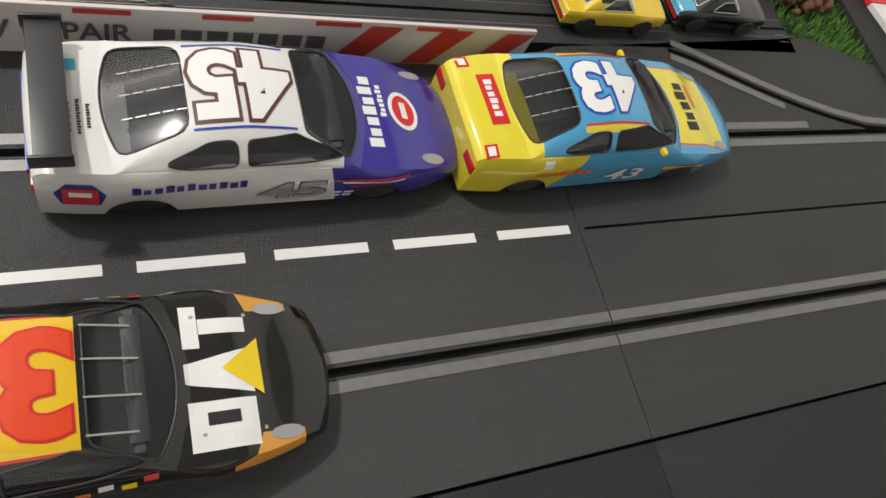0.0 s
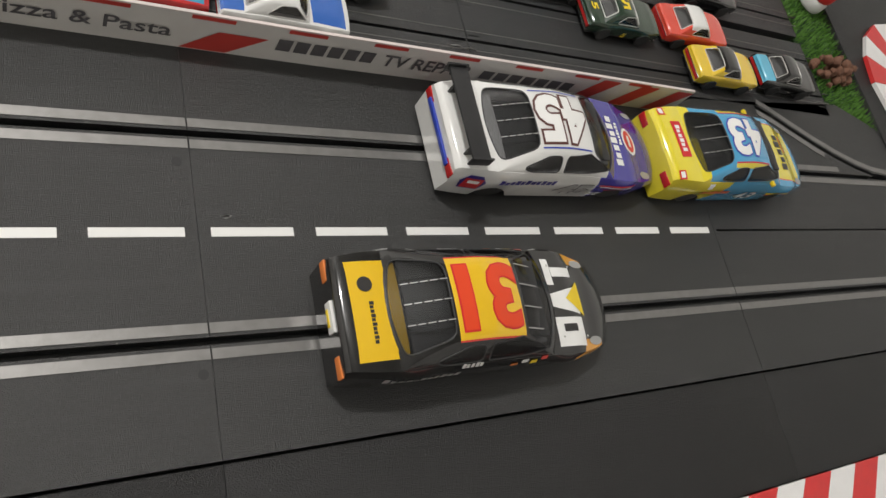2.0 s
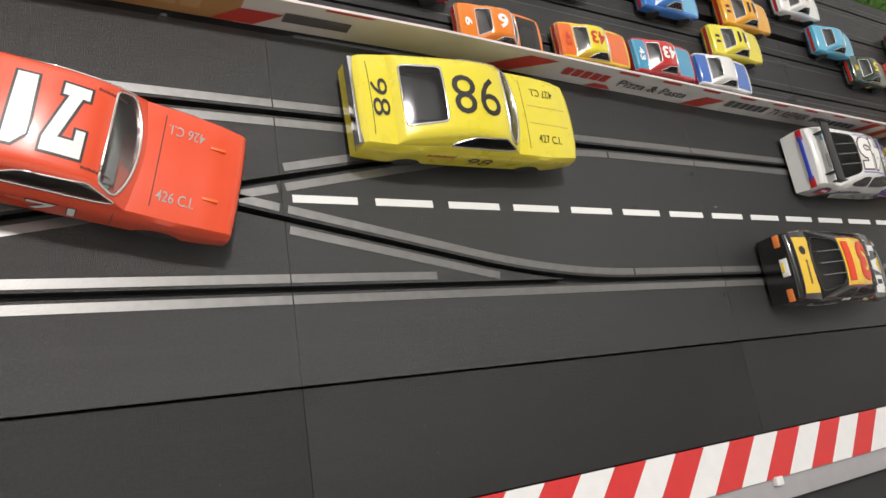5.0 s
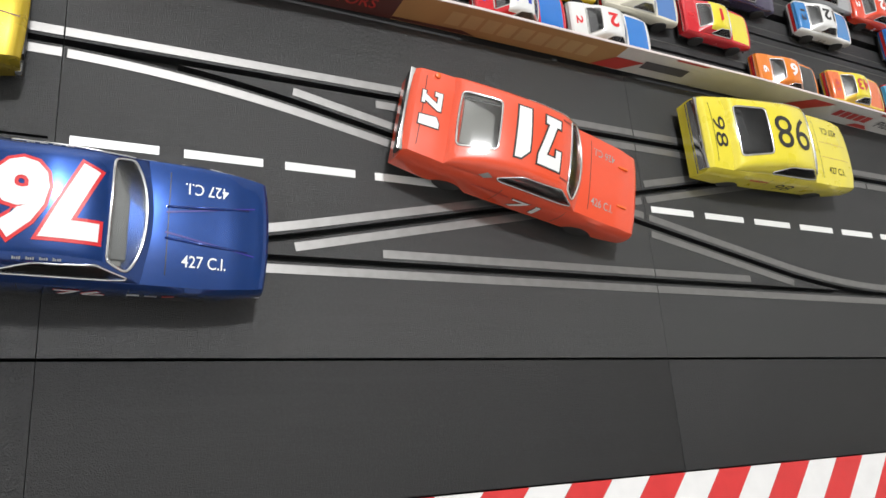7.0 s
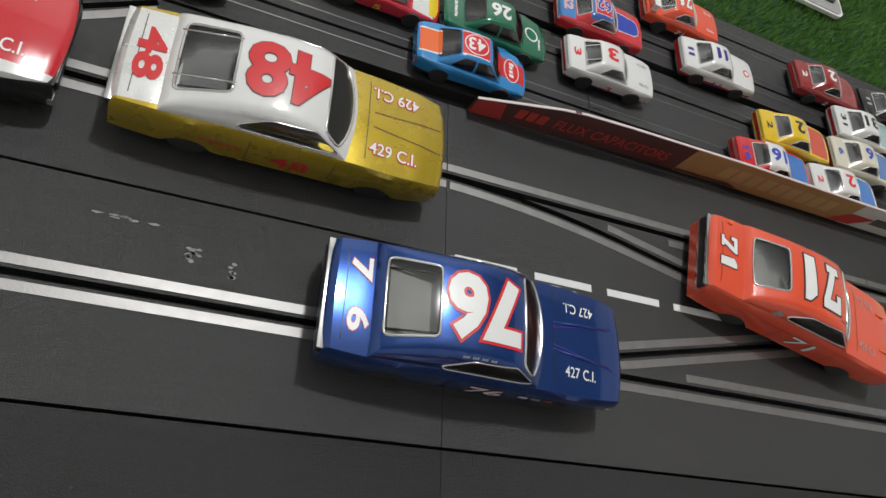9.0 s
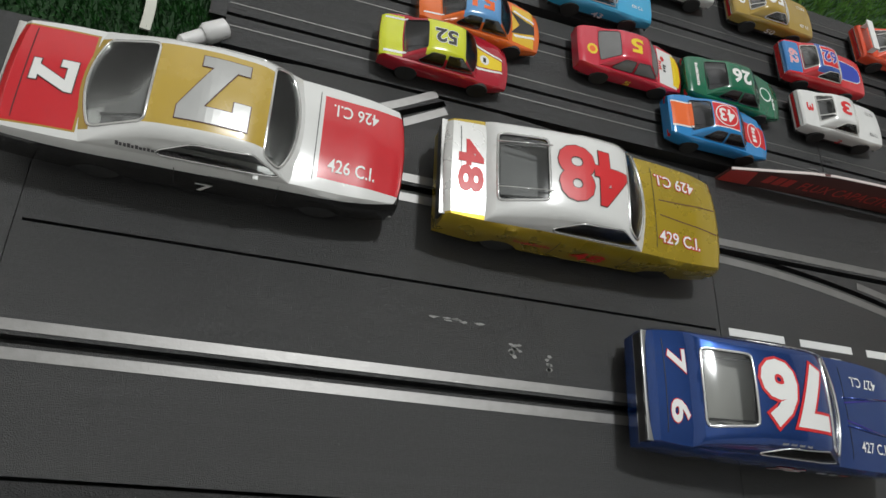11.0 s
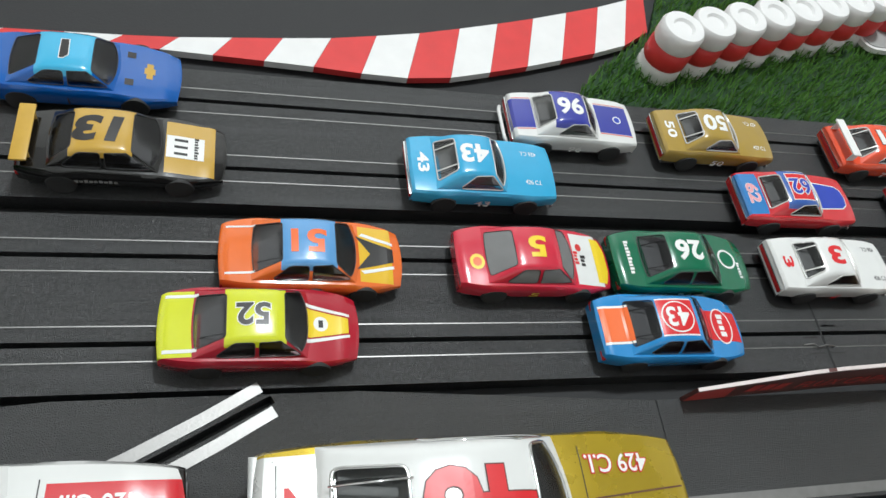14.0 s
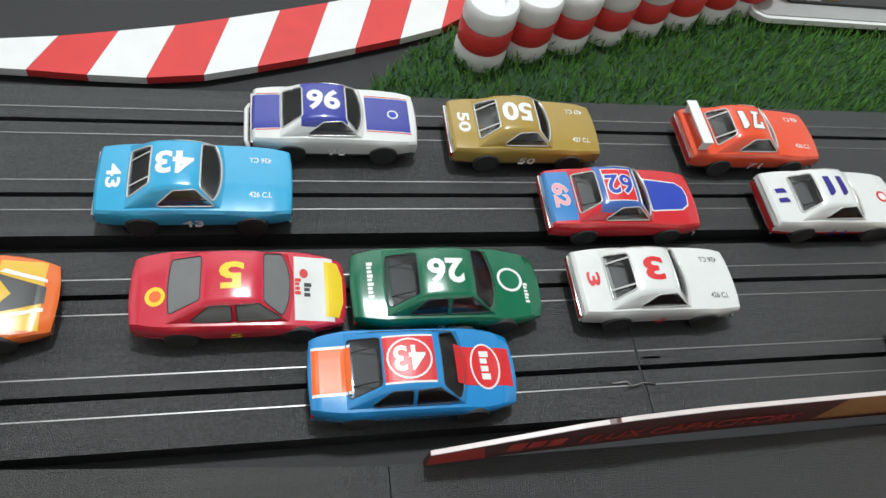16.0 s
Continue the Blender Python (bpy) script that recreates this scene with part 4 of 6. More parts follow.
car = Car("black stock car racer number 31 with yellow roof and boot", STOCK, paint("black_yellow_paint", BLACKP, [((0.82, 0.52, 0.015), 0.005, 0.0285, -0.0225, 0.0225, 0.02, None, 0.0), ((0.70, 0.32, 0.04), 0.128, 0.152, None, -0.0205, 0.008, 0.0215, 0.0), ((0.70, 0.32, 0.04), 0.128, 0.152, 0.0205, None, 0.008, 0.0215, 0.0)]), paint("yellow_roof_paint", BLACKP, [((0.82, 0.52, 0.015), 0.0500, 0.0872, -0.0192, 0.0192, 0.036, None, 0.0), ((0.60, 0.03, 0.02), 0.0500, 0.0872, -0.0200, -0.0192, 0.034, None, 0.0), ((0.60, 0.03, 0.02), 0.0500, 0.0872, 0.0192, 0.0200, 0.034, None, 0.0)]), on_track(0.7370, -0.0495, 0.0), tail=AMBER, inside=DARKINT, glassy=DARKGLASS)
car.number("31", 0.0695, 0, 0.029, 0.031, "far", plain("red_orange_print", (0.72, 0.06, 0.015), 0.35, vary=0.06), RED, grow=0.018, bold=0.03)
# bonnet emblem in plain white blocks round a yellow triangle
car.bar(0.1265, -0.0165, 0.0150, 0.021, WHITE, "nose", "bonnet_block")
car.bar(0.1265, -0.0145, 0.004, 0.010, INK, "nose", "bonnet_block_gap", lift=0.0004)
car.bar(0.1265, 0.0, 0.012, 0.016, WHITE, "nose", "bonnet_block", pts=[(-0.0075, -0.0105), (0.0075, -0.0105), (0.0032, 0.0105), (-0.0032, 0.0105)])
car.bar(0.1190, 0.0155, 0.0145, 0.0052, WHITE, "nose", "bonnet_block")
car.bar(0.1292, 0.0155, 0.0052, 0.0148, WHITE, "nose", "bonnet_block")
car.bar(0.1335, 0.001, 0.0, 0.0, YELLOW, "nose", "bonnet_triangle", lift=0.0005, pts=[(-0.0095, -0.0065), (0.0095, -0.0065), (0.0, 0.006)])
car.bar(0.0125, 0.0115, 0.007, 0.007, INK, "tail", "boot_disc", oval=True)
car.bar(0.014, -0.006, 0.019, 0.0022, INK, "tail", "boot_print")
for sg, turn in ((-1, "side"), (1, "back")):
    car.bar(0.038, 0.0215, 0.040, 0.0045, SILVER, side=sg, name="side_sponsor_bar")
    car.bar(0.061, 0.0285, 0.012, 0.003, WHITE, side=sg, name="small_print")
    for k in range(4):
        car.bar(0.086 + 0.006 * k, 0.0245 + 0.0015 * (k % 2), 0.004, 0.0022, (AMBER, WHITE, YELLOW, CARDRED)[k], side=sg, name="small_sticker")
part("rear_sign", box_bm(-0.0022, -0.0008, -0.007, 0.007, 0.0195, 0.0255, 0.0003), WHITE, car.root, "white rear panel sign")
part("rear_sign_triangle", box_bm(-0.0026, -0.0018, -0.004, 0.004, 0.0205, 0.0225, 0.0002), YELLOW, car.root)
shut_lines(car, STOCK)
rear_straps(car, 3)
for y in (-0.016, -0.0055, 0.0055, 0.016):
    car.bar(0.096, y, 0.015, 0.0006, SILVER, name="window_strap", lift=0.0009)
lamps_front(car)
pins(car, ((0.120, 0.019), (0.137, 0.019), (0.120, -0.019), (0.139, -0.019)))
part("splitter_badge", box_bm(0.1585, 0.1605, -0.003, 0.003, 0.0125, 0.0145, 0.0004), SILVER, car.root)

car = Car("bright yellow classic stock car number 98", TORINO, paint("yellow_paint", YELLOWP, rough=0.28), None, on_track(0.3845, 0.0505, 0.8), glassy=glass('smoked_glass', (0.5, 0.5, 0.5)), tail=CHROME, rim=SILVER)
car.number("98", 0.0675, 0, 0.0245, 0.032, "far", INK, bold=0.0)
car.number("98", 0.0115, 0, 0.010, 0.023, "tail", INK, bold=0.0)
for y, turn in ((-0.016, "near"), (0.016, "far")):
    car.number("427 C.I.", 0.131, y, 0.0052, 0.0195, turn, INK, bold=0.004, name="engine_size")
for sg, turn in ((-1, "side"), (1, "back")):
    car.number("98", 0.080, 0.0165, 0.010, 0.018, turn, INK, side=sg, bold=0.0)
    car.bar(0.050, 0.0215, 0.018, 0.0025, CARDRED, side=sg, name="side_print")
hood_lines(car, 0.116, 0.150, 0.006, CARDTAN)
shut_lines(car, TORINO)

car = Car("orange-red classic stock car number 71 sliding across the lanes", CHARGER71, paint("orange_paint", ORANGEP, rough=0.3), None, on_track(0.1649, 0.0314, -13.0), inside=PALEINT, tail=BLACK, rim=WHITE)
car.slab("71", 0.0700, 0, 0.032, 0.034, "far", WHITE, INK, 0.0010)
car.slab("71", 0.0105, 0, 0.0115, 0.026, "tail", WHITE, INK, 0.0006)
for y, turn in ((-0.017, "near"), (0.016, "far")):
    car.number("426 C.I.", 0.1265, y, 0.0050, 0.0165, turn, SILVER, bold=0.004, name="engine_size")
for sg, turn in ((-1, "side"), (1, "back")):
    car.number("71", 0.080, 0.0165, 0.010, 0.018, turn, WHITE, INK, side=sg)
    car.bar(0.056, 0.0215, 0.024, 0.0015, CARDRED, side=sg, name="side_print")
    car.bar(0.0, 0.0, 0, 0, SILVER, side=sg, name="pillar_emblem", pts=[(0.043, 0.0305), (0.047, 0.0290), (0.051, 0.0320), (0.047, 0.0340)])
    car.bar(0.093, sg * 0.0185, 0.012, 0.0012, CARDBROWN, name="roof_print")
part("fuel_cap", lathe(bmesh.new(), [(0.0016, -0.0005), (0.0016, 0.0008), (0.0009, 0.0011)], 14, Matrix.Translation((0.012, 0.0235, 0.0284)) @ pose(0, 0, 0, 90, 0, 0)), ORANGE, car.root)
for sg in (-1, 1):
    part("bonnet_scoop", box_bm(0.138, 0.145, sg * 0.013 - 0.0007, sg * 0.013 + 0.0007, 0.0262, 0.0280, 0.0004), ORANGE, car.root)
shut_lines(car, CHARGER71)

car = Car("metallic blue classic stock car number 76", TORINO, paint("blue_paint", (0.007, 0.050, 0.24), metal=0.6, rough=0.22), None, on_track(-0.0670, -0.0425, -1.5), inside=PALEINT, tail=BLACK, rim=WHITE)
car.number("76", 0.0680, 0, 0.028, 0.034, "far", WHITE, RED, grow=0.035, bold=0.045)
car.number("7  6", 0.0125, 0, 0.009, 0.034, "tail", WHITE, RED, bold=0.025)
for y, turn in ((-0.0165, "near"), (0.0165, "far")):
    car.number("427 C.I.", 0.1285, y, 0.0052, 0.0185, turn, WHITE, bold=0.008, name="engine_size")
for sg, turn in ((-1, "side"), (1, "back")):
    car.number("76", 0.082, 0.0160, 0.010, 0.018, turn, WHITE, RED, side=sg)
    for k in range(3):
        car.bar(0.102 + 0.007 * k, 0.0175, 0.005, 0.003, (WHITE, SILVER, CARDRED)[k], side=sg, name="small_sticker")
    for k in range(4):
        car.bar(0.060 + 0.0045 * k, sg * 0.0235, 0.003, 0.0009, SILVER, name="roof_print")
for sg in (-1, 1):
    # Flat navy line painted as the shade of a bonnet crease.
    car.bar(0.0, 0.0, 0, 0, NAVY, name="bonnet_crease_shade", lift=0.00015, pts=[(0.112, sg * 0.004), (0.150, sg * 0.011), (0.150, sg * 0.0117), (0.112, sg * 0.0049)])
    part("bonnet_ridge", tube(bmesh.new(), [(0.112, sg * 0.007, 0.0294), (0.130, sg * 0.0085, 0.0286), (0.147, sg * 0.010, 0.0264)], 0.0006, 6), paint("blue_ridge_paint", (0.010, 0.04, 0.24), metal=0.45), car.root)
shut_lines(car, TORINO)

car = Car("white and gold classic stock car number 48", TORINO, paint("gold_white_paint", GOLDP, [(WHITEP, None, 0.030, -0.0250, 0.0250, 0.024, None, 0.0)], metal=0.55, rough=0.27), paint("white_roof_paint", WHITEP), on_track(-0.1700, 0.0515, -0.5), tail=BLACK, rim=WHITE)
car.number("48", 0.0700, 0, 0.028, 0.036, "far", RED, CARDBROWN, bold=0.034, grow=0.012)
car.number("48", 0.0110, 0, 0.0115, 0.027, "tail", RED, bold=0.035)
for y, turn in ((-0.0165, "near"), (0.0165, "far")):
    car.number("429 C.I.", 0.1275, y, 0.0064, 0.0255, turn, WHITE, RED, grow=0.045, bold=0.014, name="engine_size")
for sg, turn in ((-1, "side"), (1, "back")):
    car.number("48", 0.080, 0.0150, 0.009, 0.018, turn, RED, side=sg)
    car.bar(0.048, 0.0180, 0.02, 0.0025, CARDRED, side=sg, name="side_print")
for sg in (-1, 1):
    # Flat brown line painted as the shade along a bonnet crease.
    car.bar(0.135, sg * 0.001, 0.038, 0.0005, CARDBROWN, name="bonnet_crease_shade", lift=0.00015, pts=[(-0.019, sg * 0.003), (0.019, sg * 0.006), (0.019, sg * 0.0066), (-0.019, sg * 0.0036)])
shut_lines(car, TORINO)
for sg in (-1, 1):
    part("rear_window_bar", tube(bmesh.new(), [(0.0215, sg * 0.0125, 0.0361), (0.0478, sg * 0.0125, 0.0424)], 0.0004, 6), CHROME, car.root, "chrome rear window strap")

car = Car("white, red and gold classic stock car number 7", CHARGER, paint("white_red_paint", WHITEP, [((0.42, 0.27, 0.04), None, 0.0295, -0.0240, 0.0240, 0.022, None, 0.0), (REDP, None, 0.0285, -0.0232, 0.0232, 0.022, None, 0.0), (REDP, 0.125, None, -0.0215, 0.0215, 0.018, None, 0.0), (BLACKP, None, None, None, None, None, 0.0235, 0.0)]), paint("gold_roof_paint", WHITEP, [((0.55, 0.38, 0.06), 0.0, 0.101, -0.0195, 0.0195, 0.0365, None, 0.0), ((0.40, 0.26, 0.03), 0.0, 0.034, -0.0225, 0.0225, 0.0, None, 0.0)], rough=0.25), on_track(-0.3555, 0.0515, -0.3), tail=BLACK, rim=WHITE)
car.slab("7", 0.0790, 0, 0.032, 0.032, "far", SILVER, CARDBROWN, 0.0004)
car.slab("7", 0.0165, 0, 0.0165, 0.017, "tail", WHITE, INK, 0.0004)
for y, turn in ((-0.0145, "near"), (0.0145, "far")):
    car.number("426 C.I.", 0.140, y, 0.0064, 0.0215, turn, WHITE, bold=0.012, name="engine_size")
for sg, turn in ((-1, "side"), (1, "back")):
    car.number("7", 0.080, 0.0125, 0.008, 0.007, turn, WHITE, side=sg)
    car.bar(0.088, 0.0238, 0.013, 0.0013, INK, side=sg, name="side_print")
    car.bar(0.060, 0.0325, 0.030, 0.0018, CARDINK, side=sg, name="pillar_print")
mirrors(car, WHITE)
shut_lines(car, CHARGER)

# ---- barrier of printed card ----
WALL = [(0.012, 0.0985), (0.11, 0.1025), (0.21, 0.104), (0.34, 0.1035), (0.45, 0.1035), (0.6, 0.0995), (0.75, 0.0965), (0.9, 0.0955), (1.03, 0.0940)]
WALL_H = 0.0262


def wall_at(x):
    for (xa, ya), (xb, yb) in zip(WALL, WALL[1:]):
        if x <= xb:
            return ya + (yb - ya) * (x - xa) / (xb - xa)
    return WALL[-1][1]


def lean_at(x):
    return -0.001 * max(0.0, 1 - x / 0.22)


barrier = thing("barrier", "long low card barrier with printed sign panels between the tracks", "barrier")


def wall_shape(bm, mat, name, label="", lift=0.0012):
    for v in bm.verts:
        x, z = v.co.x, v.co.y
        v.co = Vector((x, wall_at(x) - lift + lean_at(x) * z / WALL_H, z))
    part(name, bm, mat, barrier, label, smooth=False)


def wall_panel(x0, x1, mat, label):
    n = max(2, int((x1 - x0) / 0.03))
    bm = bmesh.new()
    rows = []
    for i in range(n + 1):
        x = x0 + (x1 - x0) * i / n
        y, d = wall_at(x), lean_at(x)
        top = WALL_H * (min(1.0, 0.55 + (x - 0.012) / 0.06 * 0.45))
        rows.append([bm.verts.new(c) for c in ((x, y - 0.0008, 0), (x, y + 0.0008, 0), (x, y + 0.0008 + d, top), (x, y - 0.0008 + d, top))])
    for a, b in zip(rows, rows[1:]):
        for k in range(4):
            bm.faces.new((a[k], a[(k + 1) % 4], b[(k + 1) % 4], b[k]))
    bm.faces.new(rows[0])
    bm.faces.new(rows[-1][::-1])
    bmesh.ops.recalc_face_normals(bm, faces=bm.faces)
    part("sign_panel", bm, mat, barrier, label, smooth=False)


wall_panel(0.012, 0.168, CARDBROWN, "dark brown printed sign panel")
wall_panel(0.168, 0.328, CARDTAN, "tan printed sign panel")
wall_panel(0.328, 0.510, CARD, "white printed sign panel")
wall_panel(0.510, 0.700, CARD, "white printed sign panel")
wall_panel(0.700, 1.030, CARD, "white printed sign panel")


def wall_poly(pts, mat, name="sign_flash"):
    wall_shape(poly_bm(pts), mat, name)


def wall_text(text, x, z, h, w, mat, bold=0.01, slant=0.0):
    bm = letter_bm(text, h, w, bold, slant)
    bmesh.ops.translate(bm, verts=bm.verts, vec=(x, z, 0))
    wall_shape(bm, mat, "sign_lettering", lift=0.00145)


def wall_bars(x0, x1, z, h, mat, n):
    """Writing that nobody can read, as plain bars."""
    w = (x1 - x0) / n
    for k in range(n):
        wall_poly([(x0 + k * w, z - h / 2), (x0 + (k + 0.8) * w, z - h / 2), (x0 + (k + 0.8) * w, z + h / 2), (x0 + k * w, z + h / 2)], mat, "sign_bar")


wall_poly([(0.0125, 0.001), (0.034, 0.001), (0.030, 0.0165), (0.0125, 0.0145)], CARDRED)
wall_bars(0.040, 0.062, 0.0115, 0.009, CARDRED, 3)
wall_text("FLUX CAPACITORS", 0.111, 0.0115, 0.0088, 0.088, CARDRED)
wall_bars(0.20, 0.31, 0.0135, 0.013, plain("printed_ochre", (0.50, 0.33, 0.15), 0.45, vary=0.15), 9)
wall_poly([(0.168, 0.001), (0.225, 0.001), (0.215, 0.004), (0.168, 0.0035)], CARDBROWN)
wall_poly([(0.315, 0.001), (0.338, 0.001), (0.352, 0.014), (0.328, 0.014)], CARDRED)
wall_poly([(0.372, 0.0245), (0.40, 0.0245), (0.404, 0.0262), (0.372, 0.0262)], CARDRED)
wall_bars(0.352, 0.402, 0.0125, 0.0085, CARDINK, 1)
wall_poly([(0.492, 0.001), (0.515, 0.001), (0.545, 0.022), (0.520, 0.022)], CARDRED)
wall_bars(0.556, 0.600, 0.0135, 0.0085, CARDRED, 5)
wall_text("Pizza & Pasta", 0.648, 0.0125, 0.0085, 0.074, CARDINK)
wall_poly([(0.690, 0.001), (0.712, 0.001), (0.730, 0.016), (0.706, 0.016)], CARDRED)
wall_poly([(0.585, 0.001), (0.612, 0.001), (0.604, 0.006), (0.592, 0.006)], CARDRED)
wall_bars(0.735, 0.790, 0.0135, 0.009, CARDINK, 6)
wall_text("TV REPAIR", 0.822, 0.0135, 0.0092, 0.056, CARDINK, 0.02)
wall_bars(0.858, 0.930, 0.0125, 0.0078, CARDINK, 7)
for x in (0.94, 0.975, 1.008):
    wall_poly([(x - 0.008, 0.001), (x + 0.006, 0.001), (x + 0.022, 0.0245), (x + 0.007, 0.0245)], CARDRED)
for k in range(9):
    x = 0.60 + 0.046 * k
    wall_poly([(x, 0.0232), (x + 0.020, 0.0232), (x + 0.020, 0.0258), (x, 0.0258)], CARDRED, "edge_flash")
edge_bm, rows = bmesh.new(), []
for i in range(61):
    x = 0.0122 + (1.0298 - 0.0122) * i / 60
    y, z = wall_at(x) + lean_at(x), WALL_H * min(1.0, 0.55 + (x - 0.012) / 0.06 * 0.45)
    rows.append([edge_bm.verts.new(p) for p in ((x, y - 0.0009, z - 0.0002), (x, y + 0.0009, z - 0.0002), (x, y + 0.0008, z + 0.0004), (x, y - 0.0008, z + 0.0004))])
for a, b in zip(rows, rows[1:]):
    for k in range(4):
        edge_bm.faces.new((a[k], a[(k + 1) % 4], b[(k + 1) % 4], b[k]))
edge_bm.faces.new(rows[0])
edge_bm.faces.new(rows[-1][::-1])
bmesh.ops.recalc_face_normals(edge_bm, faces=edge_bm.faces)
part("top_edge", edge_bm, plain("cut_card_edge", (0.66, 0.58, 0.56), 0.4, vary=0.25, scale=45.0), barrier, "white cut card edge", smooth=False)

# ---- small cars ----
SMALL = 0.440
HCLASSIC = dict(CLASSIC, L=0.155, wheels=(0.035, 0.123), track_out=0.0022, W=0.070, wb=0.0312, wr=0.0235, rb=0.024, rr=0.047, fr=0.083, fb=0.102, bulge_r=0.0005, rear_m=(0.06, 0.93, 0.12, 0.88), rw=0.0135, tw=0.011, arch=0.0158, low=0.0125, flare=0.035, roof=0.0520, top=[(a, z + 0.005) for a, z in CLASSIC["top"]])
HWEDGE = dict(WEDGE, track_out=0.0012, W=0.073, wb=0.0318, wr=0.0240, rw=0.0135, tw=0.011, arch=0.0155, low=0.0105, flare=0.03, roof=0.052, top=[(a, z + 0.0040) for a, z in WEDGE["top"]], pillar=0.55, L=0.162, rb=0.025, rr=0.054, fr=0.097, fb=0.120, wheels=(0.036, 0.128))
CREAM, TEAL, GREENP = (0.72, 0.68, 0.55), (0.35, 0.55, 0.55), (0.008, 0.14, 0.065)


SMOKE = glass("smoked_small_glass", (0.75, 0.75, 0.75))


def small_car(label, x, y, base, roof=None, hood=None, boot=None, no="", noc=WHITE, edge=None, shape=HCLASSIC, deg=0.0, boot_no=True, low=None, glassy=None, tail=TAIL, rim=GREY, cage=True, band=0.41):
    c = shape
    fields = []
    if boot:
        fields.append((boot, None, c["rb"] + 0.004, -c["W"] * band, c["W"] * band, 0.02, None, 0.0))
    if hood:
        fields.append((hood, c["fb"] + 0.004, c["L"] * 0.965, -c["W"] * band, c["W"] * band, 0.014, None, 0.0))
    if low:
        fields.append((low, None, None, None, None, None, 0.0165, 0.0))
    car = Car(label, shape, paint("small_car_paint", base, fields, rough=0.2), paint("small_roof_paint", base, [(roof, c["rr"] - 0.003, c["fr"] + 0.004, None, None, c["roof"] - 0.0085, None, 0.0)], rough=0.2) if roof else None, on_track(x - c["L"] * SMALL * 0.49 + (0.003 if x < 0.24 else 0.0), y + (0.001 if x < 0.24 else 0.0), deg), SMALL, group="small slot cars", name="small_slot_car", glassy=glassy or (SMOKE if shape["bulge_r"] < 0.001 else DARKGLASS), tail=tail, rim=rim, cage=cage)
    if no:
        blocky, mid = set(no) <= {"7", "1"}, (c["rr"] + c["fr"]) / 2
        if blocky:
            car.slab(no, mid, 0, 0.024, 0.015 * len(no), "far", noc, edge)
        else:
            car.number(no, mid, 0, 0.022, 0.013 * len(no) + 0.003, "far", noc, edge, bold=0.035)
        if boot_no and c["bumper"] and "pillar" not in c:
            if blocky:
                car.slab(no, 0.0135, 0, 0.012, 0.012 * len(no), "tail", noc, edge)
            else:
                car.number(no, 0.0135, 0, 0.011, 0.0115 * len(no) + 0.001, "tail", noc, edge, bold=0.03)
        for sg, turn in ((-1, "side"), (1, "back")):
            car.number(no, 0.078, 0.0165, 0.009, None if no == "1" else 0.008 * len(no) + 0.001, turn, noc, side=sg)
    return car


def size_print(car, text, mat):
    for y in (-0.0135, 0.0135):
        car.bar((car.c["rb"] + car.c["rr"]) / 2 + 0.001, y, (car.c["rr"] - car.c["rb"]) * 0.86, 0.0016, TRIM, name="window_strap", lift=0.0006)
    for y, turn in ((-0.019, "near"), (0.019, "far")):
        car.number(text, 0.135, y, 0.0055, 0.019, turn, mat, name="engine_size")


c = small_car("small sky-blue classic slot car number 43", -0.070, 0.2095, (0.06, 0.40, 0.68), no="43", shape=dict(HCLASSIC, L=0.161, W=0.077, wb=0.034, wr=0.026, roof=0.054, wheels=(0.036, 0.128)))
size_print(c, "426 C.I.", WHITE)
c = small_car("small white slot car number 96 with blue bonnet and roof", -0.015, 0.244, WHITEP, (0.04, 0.05, 0.35), (0.04, 0.05, 0.35), (0.04, 0.05, 0.35), "96", WHITE, boot_no=False, rim=CHROME, band=0.30)
for y in (-0.0225, 0.0225):
    c.bar(0.128, y, 0.044, 0.0010, RED, name="bonnet_stripe")
    c.bar(0.0135, y, 0.022, 0.0010, RED, name="boot_stripe")
c.bar(0.133, 0, 0.011, 0.011, WHITE, name="emblem", oval=True)
c.bar(0.133, 0, 0.008, 0.008, BLUE, name="emblem_centre", oval=True, lift=0.0004)
part("push_bar", tube(bmesh.new(), [(-0.004, -0.028, 0.011), (-0.007, -0.02, 0.014), (-0.007, 0.02, 0.014), (-0.004, 0.028, 0.011)], 0.0022), WHITE, c.root, "white rear push bar")
c = small_car("small gold classic slot car number 50", 0.069, 0.2405, (0.40, 0.27, 0.05), no="50")
size_print(c, "427 C.I.", WHITE)
c = small_car("small orange slot car number 71 with tall white wing", 0.184, 0.2395, ORANGEP, no="71", edge=INK, boot_no=False)
size_print(c, "426 C.I.", WHITE)
for sg in (-1, 1):
    part("wing_post", box_bm(0.004, 0.014, sg * 0.026 - 0.001, sg * 0.026 + 0.001, 0.024, 0.046, 0.0006), WHITE, c.root)
part("wing", box_bm(0.002, 0.014, -0.030, 0.030, 0.045, 0.0475, 0.0009), WHITE, c.root, "tall white rear wing")
c = small_car("small red and blue slot car number 62", 0.106, 0.201, REDP, (0.05, 0.12, 0.42), REDP, (0.05, 0.22, 0.55), "")
c.bar(0.066, 0, 0.031, 0.038, WHITE, name="roof_panel_edge")
c.bar(0.066, 0, 0.029, 0.036, RED, name="roof_panel", lift=0.0005)
c.decal(letter_bm("62", 0.021, 0.026, 0.06), 0.066, 0, (-1, 0), (0, -1), WHITE, "number_outline", lift=0.0007)
c.decal(letter_bm("62", 0.021, 0.026, 0.02), 0.066, 0, (-1, 0), (0, -1), BLUE, "number", lift=0.0009)
c.number("62", 0.0125, 0, 0.014, 0.026, "tail", PINK, WHITE, bold=0.03)
